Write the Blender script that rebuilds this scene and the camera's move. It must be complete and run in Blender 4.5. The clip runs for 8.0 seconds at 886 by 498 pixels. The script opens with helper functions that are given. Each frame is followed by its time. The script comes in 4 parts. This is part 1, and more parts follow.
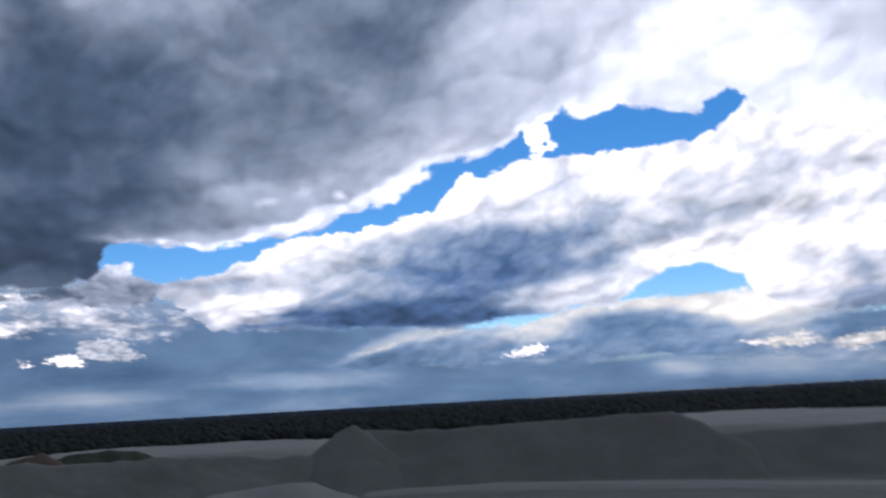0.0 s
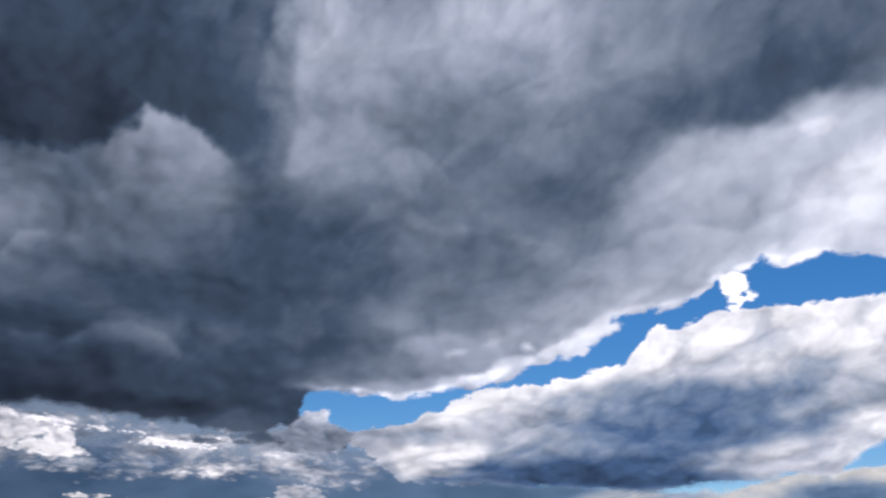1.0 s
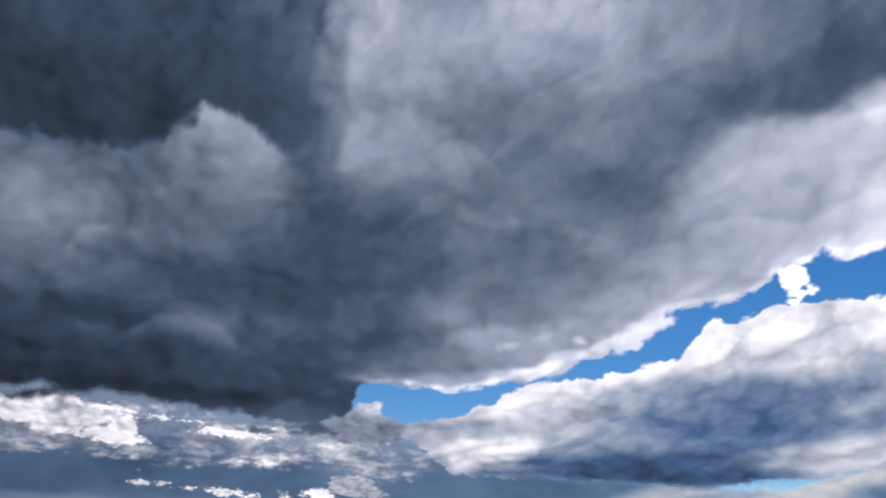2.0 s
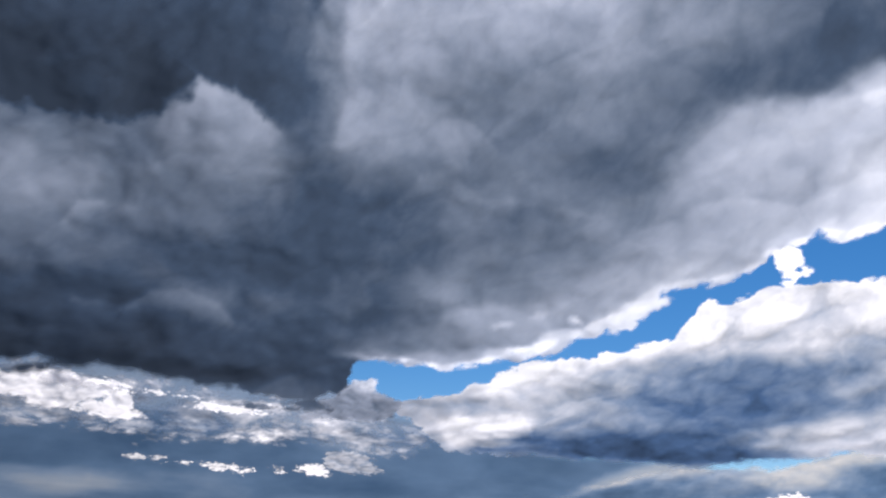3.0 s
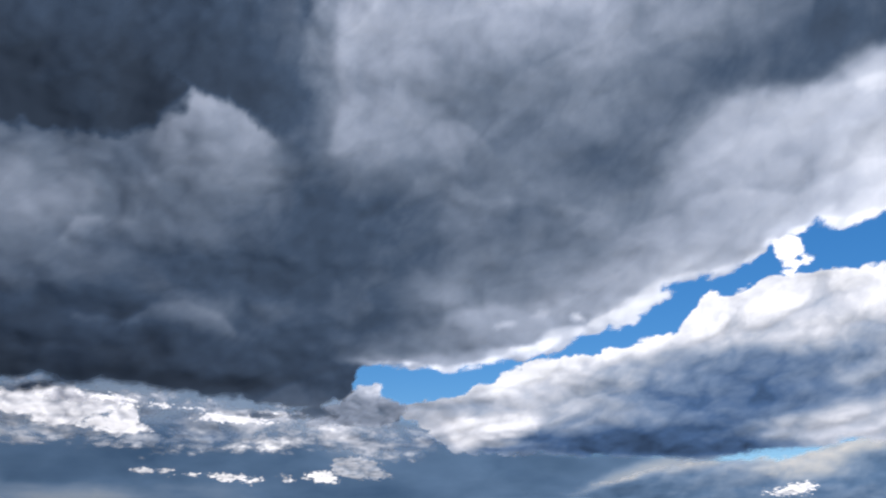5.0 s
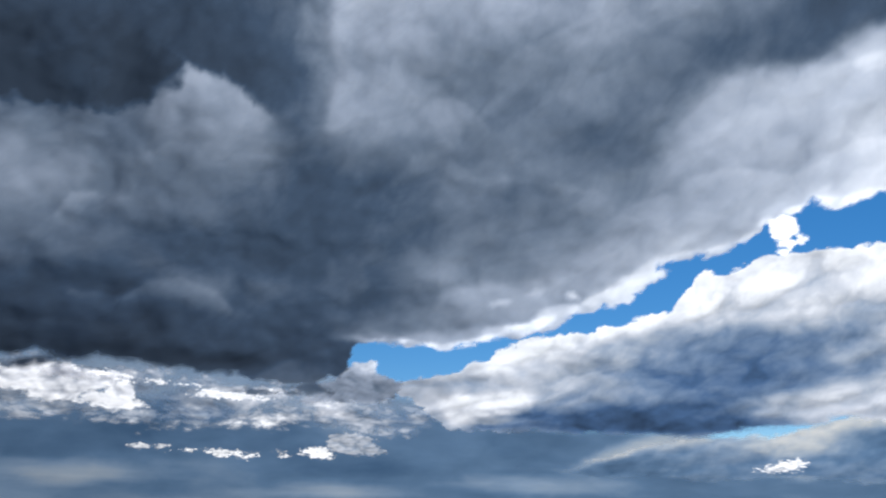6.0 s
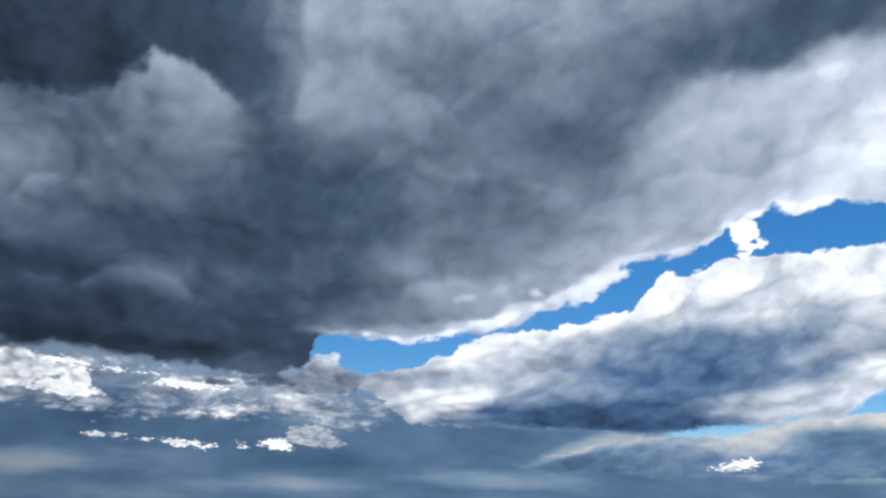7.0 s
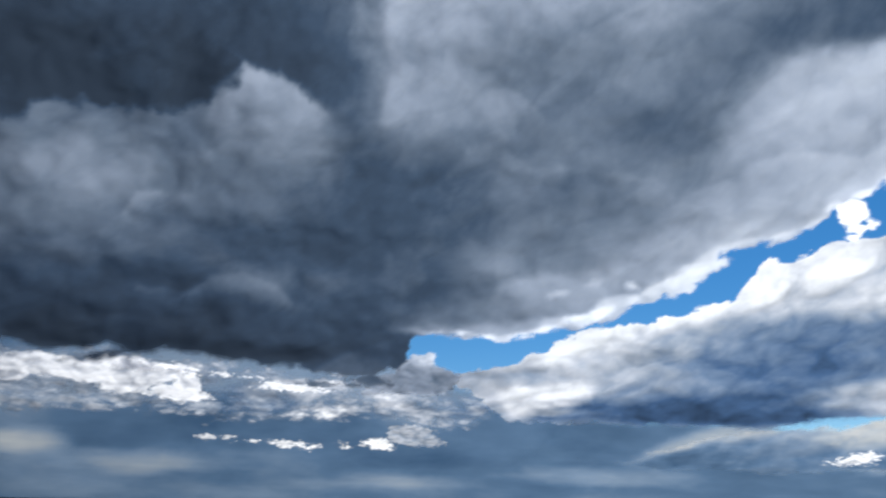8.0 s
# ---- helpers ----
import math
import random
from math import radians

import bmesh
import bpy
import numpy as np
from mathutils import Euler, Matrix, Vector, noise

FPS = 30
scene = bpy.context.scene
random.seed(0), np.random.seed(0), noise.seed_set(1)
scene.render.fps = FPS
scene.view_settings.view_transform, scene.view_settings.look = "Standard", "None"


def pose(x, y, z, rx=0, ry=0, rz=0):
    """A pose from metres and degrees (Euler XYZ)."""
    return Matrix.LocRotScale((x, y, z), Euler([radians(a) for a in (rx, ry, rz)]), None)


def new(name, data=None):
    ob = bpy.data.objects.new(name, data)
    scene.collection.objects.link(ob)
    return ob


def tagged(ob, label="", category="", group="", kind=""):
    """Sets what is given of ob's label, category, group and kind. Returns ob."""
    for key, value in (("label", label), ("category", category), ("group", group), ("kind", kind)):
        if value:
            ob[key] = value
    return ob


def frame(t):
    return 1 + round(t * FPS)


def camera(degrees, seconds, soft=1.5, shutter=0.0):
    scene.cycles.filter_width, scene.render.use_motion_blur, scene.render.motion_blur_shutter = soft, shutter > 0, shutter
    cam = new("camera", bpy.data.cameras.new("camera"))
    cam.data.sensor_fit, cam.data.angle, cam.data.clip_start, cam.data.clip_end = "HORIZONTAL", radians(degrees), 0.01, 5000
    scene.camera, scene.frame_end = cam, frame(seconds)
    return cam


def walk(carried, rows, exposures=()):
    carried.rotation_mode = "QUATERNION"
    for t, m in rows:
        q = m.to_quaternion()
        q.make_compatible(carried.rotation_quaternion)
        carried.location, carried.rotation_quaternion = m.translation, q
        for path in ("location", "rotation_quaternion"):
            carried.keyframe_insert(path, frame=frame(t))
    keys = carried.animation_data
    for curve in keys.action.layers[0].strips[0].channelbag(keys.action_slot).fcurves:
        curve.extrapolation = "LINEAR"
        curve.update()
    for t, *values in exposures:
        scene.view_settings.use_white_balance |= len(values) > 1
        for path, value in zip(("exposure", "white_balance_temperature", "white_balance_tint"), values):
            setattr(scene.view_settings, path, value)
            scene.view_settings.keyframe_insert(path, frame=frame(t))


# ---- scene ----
EYE = (0.0, 0.0, 30.0)

# ---- camera and its walk ----
cam = camera(59.76, 8.0, soft=2.2, shutter=0.3)
walk(cam, [
    (0.0, pose(*EYE, 100.92, 3.17, 0.52)),
    (0.2, pose(*EYE, 103.53, 1.07, 3.31)),
    (0.4, pose(*EYE, 106.96, -0.54, 6.12)),
    (0.5, pose(*EYE, 108.74, -1.13, 6.65)),
    (1.0, pose(*EYE, 112.40, -0.91, 13.74)),
    (1.5, pose(*EYE, 112.58, -1.61, 17.14)),
    (3.0, pose(*EYE, 110.23, -2.62, 16.86)),
    (3.5, pose(*EYE, 110.50, -2.35, 17.06)),
    (4.0, pose(*EYE, 110.24, -2.05, 16.39)),
    (4.5, pose(*EYE, 110.35, -1.48, 16.46)),
    (4.7, pose(*EYE, 110.57, -0.54, 17.57)),
    (6.0, pose(*EYE, 108.73, -0.71, 17.20)),
    (6.5, pose(*EYE, 108.11, -1.05, 14.65)),
    (7.0, pose(*EYE, 108.36, -1.46, 14.28)),
    (7.5, pose(*EYE, 108.81, -0.89, 15.22)),
    (8.0, pose(*EYE, 108.07, -1.15, 21.46)),
], exposures=[(0.0, 0.49, 6700, 15), (0.2, 0.32, 6720, 15), (0.4, 0.15, 6750, 15), (1.0, 0.06, 6800, 15), (1.5, 0.05, 6800, 15), (3.0, 0.17, 6800, 15), (4.5, 0.16, 6800, 14), (6.0, 0.15, 6600, 8), (8.0, 0.16, 6600, 7)])

# ---- sky and sun ----
SUN_AZ, SUN_EL = 4.0, 46.0          # degrees clockwise from +y, and above the horizon
world = bpy.data.worlds.new("sky")
scene.world = world
world.use_nodes = True
wn = world.node_tree.nodes
sky = wn.new("ShaderNodeTexSky")
sky.sky_type = 'NISHITA'
sky.sun_disc = False
sky.sun_elevation = radians(SUN_EL)
sky.sun_rotation = radians(SUN_AZ)
sky.altitude = 1500
sky.air_density = 1.0
sky.dust_density = 0.1
sky.ozone_density = 4.0
tint = wn.new("ShaderNodeHueSaturation")
tint.inputs["Saturation"].default_value = 1.32
world.node_tree.links.new(sky.outputs[0], tint.inputs["Color"])
world.node_tree.links.new(tint.outputs[0], wn["Background"].inputs[0])
wn["Background"].inputs[1].default_value = 0.080

sun_data = bpy.data.lights.new("sun", 'SUN')
sun_data.energy = 5.0
sun_data.angle = radians(0.5)
sun_data.color = (1.0, 0.97, 0.93)
sun = new("sun", sun_data)
sun.rotation_euler = (radians(90 - SUN_EL), 0, radians(180 - SUN_AZ))


# ---- materials ----
def nodes_of(name):
    mat = bpy.data.materials.new(name)
    mat.use_nodes = True
    tree = mat.node_tree
    tree.nodes.clear()
    return mat, tree.nodes, tree.links


def maths(nodes, links, op, a, b=None, c=None, clamp=False):
    n = nodes.new("ShaderNodeMath")
    n.operation = op
    n.use_clamp = clamp
    for i, v in enumerate((a, b, c)):
        if v is None:
            continue
        if isinstance(v, (int, float)):
            n.inputs[i].default_value = v
        else:
            links.new(v, n.inputs[i])
    return n.outputs[0]


def noise_tex(nodes, links, vec, scale, detail, rough, dims='3D', distort=0.0):
    n = nodes.new("ShaderNodeTexNoise")
    n.noise_dimensions = dims
    n.inputs["Scale"].default_value = scale
    n.inputs["Detail"].default_value = detail
    n.inputs["Roughness"].default_value = rough
    n.inputs["Distortion"].default_value = distort
    links.new(vec, n.inputs["Vector"])
    return n.outputs[0]


def smooth(nodes, links, v, lo, hi):
    n = nodes.new("ShaderNodeMapRange")
    n.interpolation_type = 'SMOOTHSTEP'
    links.new(v, n.inputs[0])
    n.inputs[1].default_value, n.inputs[2].default_value = lo, hi
    return n.outputs[0]


def cloud_material(name, stops, scale=1.0, edge=0.8, curl=0.5, soft=0.4, grain=0.2, billow=0.12, rim=0.2, rim_width=0.8, relief=40.0):
    """Vapour that sunlight filters through, with lit white and shaded slate blue painted in.
    edge, curl: how far the outline wanders and curls, in degrees of sky; grain, billow: unevenness of the vapour."""
    mat, nodes, links = nodes_of(name)
    out = nodes.new("ShaderNodeOutputMaterial")
    chart = nodes.new("ShaderNodeAttribute"); chart.attribute_name = "chart"
    cover = nodes.new("ShaderNodeAttribute"); cover.attribute_name = "cover"
    # clear holds the painted light and shade of the cloud
    clear = nodes.new("ShaderNodeAttribute"); clear.attribute_name = "clear"
    crisp = nodes.new("ShaderNodeAttribute"); crisp.attribute_name = "crisp"
    vec = chart.outputs["Vector"]
    warp = nodes.new("ShaderNodeTexNoise")
    warp.inputs["Scale"].default_value, warp.inputs["Detail"].default_value = 1.7 * scale, 2
    links.new(vec, warp.inputs["Vector"])
    off = nodes.new("ShaderNodeVectorMath"); off.operation = 'MULTIPLY_ADD'
    links.new(warp.outputs["Color"], off.inputs[0])
    off.inputs[1].default_value = (0.22 / scale,) * 3
    links.new(vec, off.inputs[2])
    warped = off.outputs[0]
    big = noise_tex(nodes, links, warped, 1.5 * scale, 7, 0.50)
    fine = noise_tex(nodes, links, warped, 5.0 * scale, 6, 0.52)
    lump = noise_tex(nodes, links, warped, 1.8 * scale, 2, 0.4)
    knob = nodes.new("ShaderNodeTexVoronoi")
    knob.feature = 'SMOOTH_F1'
    knob.inputs["Scale"].default_value = 2.0 * scale
    knob.inputs["Detail"].default_value = 1.0
    knob.inputs["Roughness"].default_value = 0.5
    knob.inputs["Smoothness"].default_value = 1.0
    links.new(warped, knob.inputs["Vector"])
    vor = nodes.new("ShaderNodeTexVoronoi")
    vor.feature = 'SMOOTH_F1'
    vor.inputs["Scale"].default_value = 5.5 * scale
    vor.inputs["Detail"].default_value = 3.0
    vor.inputs["Roughness"].default_value = 0.55
    vor.inputs["Smoothness"].default_value = 0.35
    links.new(warped, vor.inputs["Vector"])
    puff = maths(nodes, links, 'SUBTRACT', 0.5, vor.outputs["Distance"])
    bigc = maths(nodes, links, 'SUBTRACT', big, 0.5)
    finec = maths(nodes, links, 'SUBTRACT', fine, 0.5)
    ragged = maths(nodes, links, 'MULTIPLY', bigc, 2.0 * edge)
    ragged = maths(nodes, links, 'MULTIPLY_ADD', puff, curl, ragged)
    ragged = maths(nodes, links, 'MULTIPLY_ADD', finec, 0.5 * curl + 0.25 * edge, ragged)
    e = maths(nodes, links, 'MULTIPLY_ADD', ragged, crisp.outputs["Fac"], cover.outputs["Fac"])
    alpha = smooth(nodes, links, e, 0.0, soft)
    # edges get a paler colour, standing in for light through the rim
    paler = maths(nodes, links, 'SUBTRACT', 1.0, smooth(nodes, links, e, 0.0, rim_width))
    tone = maths(nodes, links, 'MULTIPLY_ADD', bigc, grain, clear.outputs["Fac"])
    tone = maths(nodes, links, 'MULTIPLY_ADD', finec, grain * 0.35, tone)
    tone = maths(nodes, links, 'MULTIPLY_ADD', puff, billow, tone)
    tone = maths(nodes, links, 'MULTIPLY_ADD', paler, rim, tone)
    ramp = nodes.new("ShaderNodeValToRGB")
    els = ramp.color_ramp.elements
    while len(els) < len(stops):
        els.new(0.5)
    for el, (p, col) in zip(els, stops):
        el.position, el.color = p, (*col, 1)
    links.new(tone, ramp.inputs[0])
    bump = nodes.new("ShaderNodeBump")
    bump.inputs["Strength"].default_value = 1.0
    bump.inputs["Distance"].default_value = relief
    hollow = maths(nodes, links, 'MULTIPLY_ADD', knob.outputs["Distance"], 0.5, lump)
    links.new(hollow, bump.inputs["Height"])
    lit = nodes.new("ShaderNodeBsdfTranslucent")
    links.new(ramp.outputs[0], lit.inputs["Color"])
    links.new(bump.outputs[0], lit.inputs["Normal"])
    hole = nodes.new("ShaderNodeBsdfTransparent")
    mix = nodes.new("ShaderNodeMixShader")
    links.new(alpha, mix.inputs[0])
    links.new(hole.outputs[0], mix.inputs[1])
    links.new(lit.outputs[0], mix.inputs[2])
    links.new(mix.outputs[0], out.inputs["Surface"])
    return mat


# transmitted colour against the painted tone, from shaded to sunlit cloud
SLATE = [(0.12, (0.0205, 0.030, 0.046)), (0.22, (0.034, 0.053, 0.085)), (0.36, (0.090, 0.116, 0.158)),
         (0.55, (0.190, 0.222, 0.280)), (0.75, (0.325, 0.358, 0.425)), (0.97, (0.61, 0.635, 0.69))]
BLUISH = [(0.15, (0.018, 0.032, 0.060)), (0.28, (0.041, 0.080, 0.158)), (0.42, (0.108, 0.156, 0.238)),
          (0.58, (0.225, 0.265, 0.33)), (0.76, (0.39, 0.41, 0.46)), (0.97, (0.69, 0.695, 0.72))]
# BLUISH with its whites painted brighter, for puffs and scraps
BRILLIANT = BLUISH[:4] + [(0.74, (0.42, 0.44, 0.49)), (0.92, (0.84, 0.84, 0.86))]
MISTY = [(0.25, (0.040, 0.080, 0.145)), (0.38, (0.078, 0.135, 0.222)), (0.50, (0.155, 0.215, 0.300)),
         (0.62, (0.26, 0.30, 0.35)), (0.78, (0.45, 0.445, 0.435)), (0.97, (0.74, 0.72, 0.71))]

storm_vapour = cloud_material("storm_vapour", SLATE, scale=1.1, edge=0.12, curl=0.5, soft=0.4, grain=0.08, billow=0.03, rim=0.10, rim_width=0.5, relief=14)
deck_vapour = cloud_material("deck_vapour", SLATE, scale=0.8, edge=0.8, curl=0.3, soft=1.6, grain=0.16, billow=0.06, rim=0.0, relief=20)
cumulus_vapour = cloud_material("cumulus_vapour", BLUISH, scale=1.4, edge=0.1, curl=0.35, soft=0.25, grain=0.12, billow=0.05, rim=0.08, rim_width=0.5, relief=10)
puff_vapour = cloud_material("puff_vapour", BRILLIANT, scale=2.2, edge=0.16, curl=0.3, soft=0.30, grain=0.14, billow=0.06, rim=0.0, relief=12)
tiny_vapour = cloud_material("tiny_vapour", BRILLIANT, scale=4.5, edge=0.16, curl=0.28, soft=0.20, grain=0.1, billow=0.03, rim=0.0, relief=8)
scrap_vapour = cloud_material("scrap_vapour", BRILLIANT, scale=1.9, edge=0.9, curl=0.6, soft=0.8, grain=0.55, billow=0.22, rim=0.0, relief=40)
cream_vapour = cloud_material("cream_vapour", MISTY, scale=3.2, edge=0.22, curl=0.35, soft=0.35, grain=0.3, billow=0.10, rim=0.0, relief=10)
grey_vapour = cloud_material("grey_vapour", SLATE, scale=2.0, edge=0.1, curl=0.2, soft=0.30, grain=0.08, billow=0.05, rim=0.10, rim_width=0.4, relief=12)
low_vapour = cloud_material("low_vapour", MISTY, scale=1.3, edge=0.2, curl=0.25, soft=0.4, grain=0.14, billow=0.06, rim=0.08, rim_width=0.5, relief=12)
haze_vapour = cloud_material("haze_vapour", MISTY, scale=0.9, edge=0.6, curl=0.1, soft=1.5, grain=0.3, billow=0.02, rim=0.0, relief=6)


# ---- clouds ----
LATTICE = np.random.RandomState(5).rand(256, 256)


def fbm(u, v, octaves=5, gain=0.5):
    """Smooth fractal noise between about -1 and 1."""
    total, amp = np.zeros(np.shape(u)), 1.0
    for o in range(octaves):
        i, j = np.floor(u).astype(int), np.floor(v).astype(int)
        f, g = u - i, v - j
        f, g = f * f * f * (f * (f * 6 - 15) + 10), g * g * g * (g * (g * 6 - 15) + 10)
        a, c = LATTICE[i % 256, j % 256], LATTICE[(i + 1) % 256, j % 256]
        p, q = LATTICE[i % 256, (j + 1) % 256], LATTICE[(i + 1) % 256, (j + 1) % 256]
        total += amp * (2 * ((a * (1 - f) + c * f) * (1 - g) + (p * (1 - f) + q * f) * g) - 1)
        amp *= gain
        u, v = u * 2.03 + 17.3, v * 2.03 + 9.1
    return total


def domes(u, v):
    """Soft rounded knobs of vapour packed side by side, between 0 and 1."""
    i, j = np.floor(u).astype(int), np.floor(v).astype(int)
    total = np.zeros(np.shape(u))
    for p in (-1, 0, 1):
        for q in (-1, 0, 1):
            m, k = (i + p) % 256, (j + q) % 256
            total += np.exp(-5.0 * ((u - i - p - LATTICE[m, k]) ** 2 + (v - j - q - LATTICE[k, m]) ** 2))
    return total / (total + 0.45)


def billows(u, v, octaves=5, gain=0.55):
    """Heaped knobs on knobs, curled by the wind, with a mean of zero."""
    for bend, turn in ((0.22, 0.7), (0.10, 1.9)):
        u, v = u + bend * fbm(u * turn + 3.7, v * turn, 3), v + bend * fbm(u * turn + 61.0, v * turn + 8.3, 3)
    total, amp = np.zeros(np.shape(u)), 1.0
    for o in range(octaves):
        total += amp * domes(u, v)
        amp *= gain
        u, v = u * 1.93 + 11.7, v * 1.93 + 5.3
    return total - total.mean()


def off_line(az, el, line):
    """Degrees above (or, negative, below) a line over the azimuth, square to it."""
    best = np.full(az.shape, 99.0)
    for (a, b), (c, d) in zip(line[:-1], line[1:]):
        k = math.cos(radians((b + d) / 2))
        dx, dy = (c - a) * k, d - b
        px, py = (az - a) * k, el - b
        t = np.clip((px * dx + py * dy) / (dx * dx + dy * dy), 0, 1)
        best = np.minimum(best, np.hypot(px - t * dx, py - t * dy))
    over = el - np.interp(az, *zip(*line))
    return np.minimum(best, np.abs(over)) * np.sign(over)


def folded(az, el, folds):
    """Paints light on one side of each fold, shade on the other, fading away."""
    total = np.zeros(az.shape)
    for line, amp, width, fine in folds:
        best, side = np.full(az.shape, 99.0), np.zeros(az.shape)
        for (a, b), (c, d) in zip(line[:-1], line[1:]):
            k = math.cos(radians((b + d) / 2))
            dx, dy = (c - a) * k, d - b
            px, py = (az - a) * k, el - b
            t = np.clip((px * dx + py * dy) / (dx * dx + dy * dy), 0, 1)
            r = np.hypot(px - t * dx, py - t * dy)
            side = np.where(r < best, (py * dx - px * dy) / math.hypot(dx, dy), side)
            best = np.minimum(best, r)
        past = np.sqrt(np.maximum(best ** 2 - side ** 2, 0))       # a fold softens beyond its ends
        total -= amp * np.tanh(side / (fine + 1.5 * past)) * np.exp(-best / width) * np.where(side > 0, 0.55, 1.0)
    return total


def directions(az, el):
    a, e = np.radians(az), np.radians(el)
    return np.stack([np.sin(a) * np.cos(e), np.cos(a) * np.cos(e), np.sin(e)], -1)


def local(d, az, el, tilt):
    """Degrees along and across a tilted axis through a point of the sky."""
    a, e, k = radians(az), radians(el), radians(tilt)
    east = np.array([math.cos(a), -math.sin(a), 0])
    north = np.array([-math.sin(a) * math.sin(e), -math.cos(a) * math.sin(e), math.cos(e)])
    centre = directions(az, el)
    u, v = np.degrees(d @ east), np.degrees(d @ north)
    far = (d @ centre) < 0.2
    u, v = u * math.cos(k) + v * math.sin(k), v * math.cos(k) - u * math.sin(k)
    return np.where(far, 99, u), np.where(far, 99, v)


def band(az, el, low=None, top=None):
    """Degrees inside a layer of cloud whose underside and top are lines over the azimuth."""
    c = np.full(az.shape, 50.0)
    if low:
        c = np.minimum(c, off_line(az, el, low))
    if top:
        c = np.minimum(c, -off_line(az, el, top))
    return c


def heap(d, puffs):
    """Degrees inside the nearest of some rounded puffs."""
    c = np.full(d.shape[:-1], -50.0)
    for az, el, w, h, tilt, _ in puffs:
        u, v = local(d, az, el, tilt)
        r = np.sqrt((u / w) ** 2 + (v / h) ** 2)
        c = np.maximum(c, (1.3 - r) * min(w, h) * 1.1)
    return c


def painted_tone(d, base, spots, reach=1.0):
    """How light or shaded the cloud looks, painted in from broad spots of tone."""
    total = np.full(d.shape[:-1], 0.05)
    value = total * base
    for az, el, w, h, tilt, t in spots:
        u, v = local(d, az, el, tilt)
        k = np.exp(-0.7 * ((u / w) ** 2 + (v / h) ** 2) / reach)
        total += k
        value += k * t
    return value / total


def cloud(name, material, radius, az_range, el_range, step, cover_of, tone_of, bulge=60.0, label="", seed=0.0, shear=0.0, kind="", group="", warp=0.6, bright=None, crisp_of=None, lumps=None, folds=(), heads=()):
    """One sheet of cloud fitted to the camera's view, bulging away from the ground."""
    na = int((az_range[1] - az_range[0]) / step) + 1
    ne = int((el_range[1] - el_range[0]) / step) + 1
    az, el = np.meshgrid(np.linspace(*az_range, na), np.linspace(*el_range, ne))
    d = directions(az, el)
    # the outlines and the painted light and dark places wander a little
    az_w = az + warp * fbm(az / 4.0 + seed, el / 2.5 + 31.7)
    el_w = el + 0.7 * warp * fbm(az / 4.0 + 57.1, el / 2.5 + seed)
    d_w = directions(az_w, el_w)
    cover = np.clip(cover_of(az_w, el_w, d_w), -6, 6)
    clear = tone_of(d_w) + folded(az_w, el_w, folds)
    high = 1.25 * el + 15 * (1 - np.exp(-np.maximum(el, -2) / 6)) - shear * az      # degrees as on a level ceiling of cloud
    # heads have their sunlit brightness painted in over the cloud's tone
    if heads:
        swollen = heap(d_w, heads) + 0.22 * billows(az / 0.9 + seed, high / 0.9)
        m = np.clip(swollen / 0.45, 0, 1)
        m = m * m * (3 - 2 * m)
        clear = clear + m * (painted_tone(d_w, 0.9, heads, 0.7) - clear)
        cover = np.maximum(cover, np.minimum(swollen, 1.5))
    crisp = crisp_of(az_w, el_w) if crisp_of else np.ones(az.shape)
    cover = cover * np.where(cover > 0, 0.35 + 0.65 * crisp, 1.0)     # soft edges fade in more slowly
    swell = radius + bulge * fbm(az / 9.0, el / 7.0, 4)
    if lumps:
        size, depth, tone_by, edge_by = lumps
        knobs = billows(az / size + seed, high / size + seed * 3)
        swell = swell + depth * billows(az / size + seed, high / size + seed * 3, 2)
        clear = clear + tone_by * knobs * np.clip(clear / 0.42, 0.4, 1.3)     # knobs painted lighter, creases darker, less so in dark cloud
        cover = cover + edge_by * crisp * billows(az / (0.45 * size) + 2.1, high / (0.45 * size) + seed)
    co = np.array(EYE) + d * swell[..., None]
    keep = cover > -0.8
    quad = keep[:-1, :-1] | keep[1:, :-1] | keep[:-1, 1:] | keep[1:, 1:]
    idx = np.arange(na * ne).reshape(ne, na)
    faces = np.stack([idx[:-1, :-1], idx[:-1, 1:], idx[1:, 1:], idx[1:, :-1]], -1)[quad]
    chart = np.stack([az / 10, high / 10, np.full(az.shape, seed)], -1)

    def body(part_name, part_faces):
        used = np.unique(part_faces)
        back = np.full(na * ne, -1)
        back[used] = np.arange(len(used))
        mesh = bpy.data.meshes.new(part_name)
        mesh.from_pydata(co.reshape(-1, 3)[used].tolist(), [], back[part_faces].tolist())
        mesh.attributes.new("chart", 'FLOAT_VECTOR', 'POINT').data.foreach_set("vector", chart.reshape(-1, 3)[used].ravel())
        mesh.attributes.new("cover", 'FLOAT', 'POINT').data.foreach_set("value", cover.ravel()[used])
        mesh.attributes.new("clear", 'FLOAT', 'POINT').data.foreach_set("value", clear.ravel()[used])
        mesh.attributes.new("crisp", 'FLOAT', 'POINT').data.foreach_set("value", crisp.ravel()[used])
        mesh.polygons.foreach_set("use_smooth", [True] * len(mesh.polygons))
        mesh.materials.append(material)
        return new(part_name, mesh)

    category = "cloud" if not kind else ""
    if not bright:
        return tagged(body(name, faces), label, category, group, kind)
    # the painted sunlit part and dark part of the cloud meet edge to edge
    paler = clear.ravel()[faces].mean(1) > bright[0]
    thing = tagged(new(name), label, category, group, kind)
    for part_name, part_faces, part_label in ((bright[1], faces[paler], bright[2]), (bright[3], faces[~paler], bright[4])):
        part = body(part_name, part_faces)
        part.parent = thing
        tagged(part, part_label)
    return thing


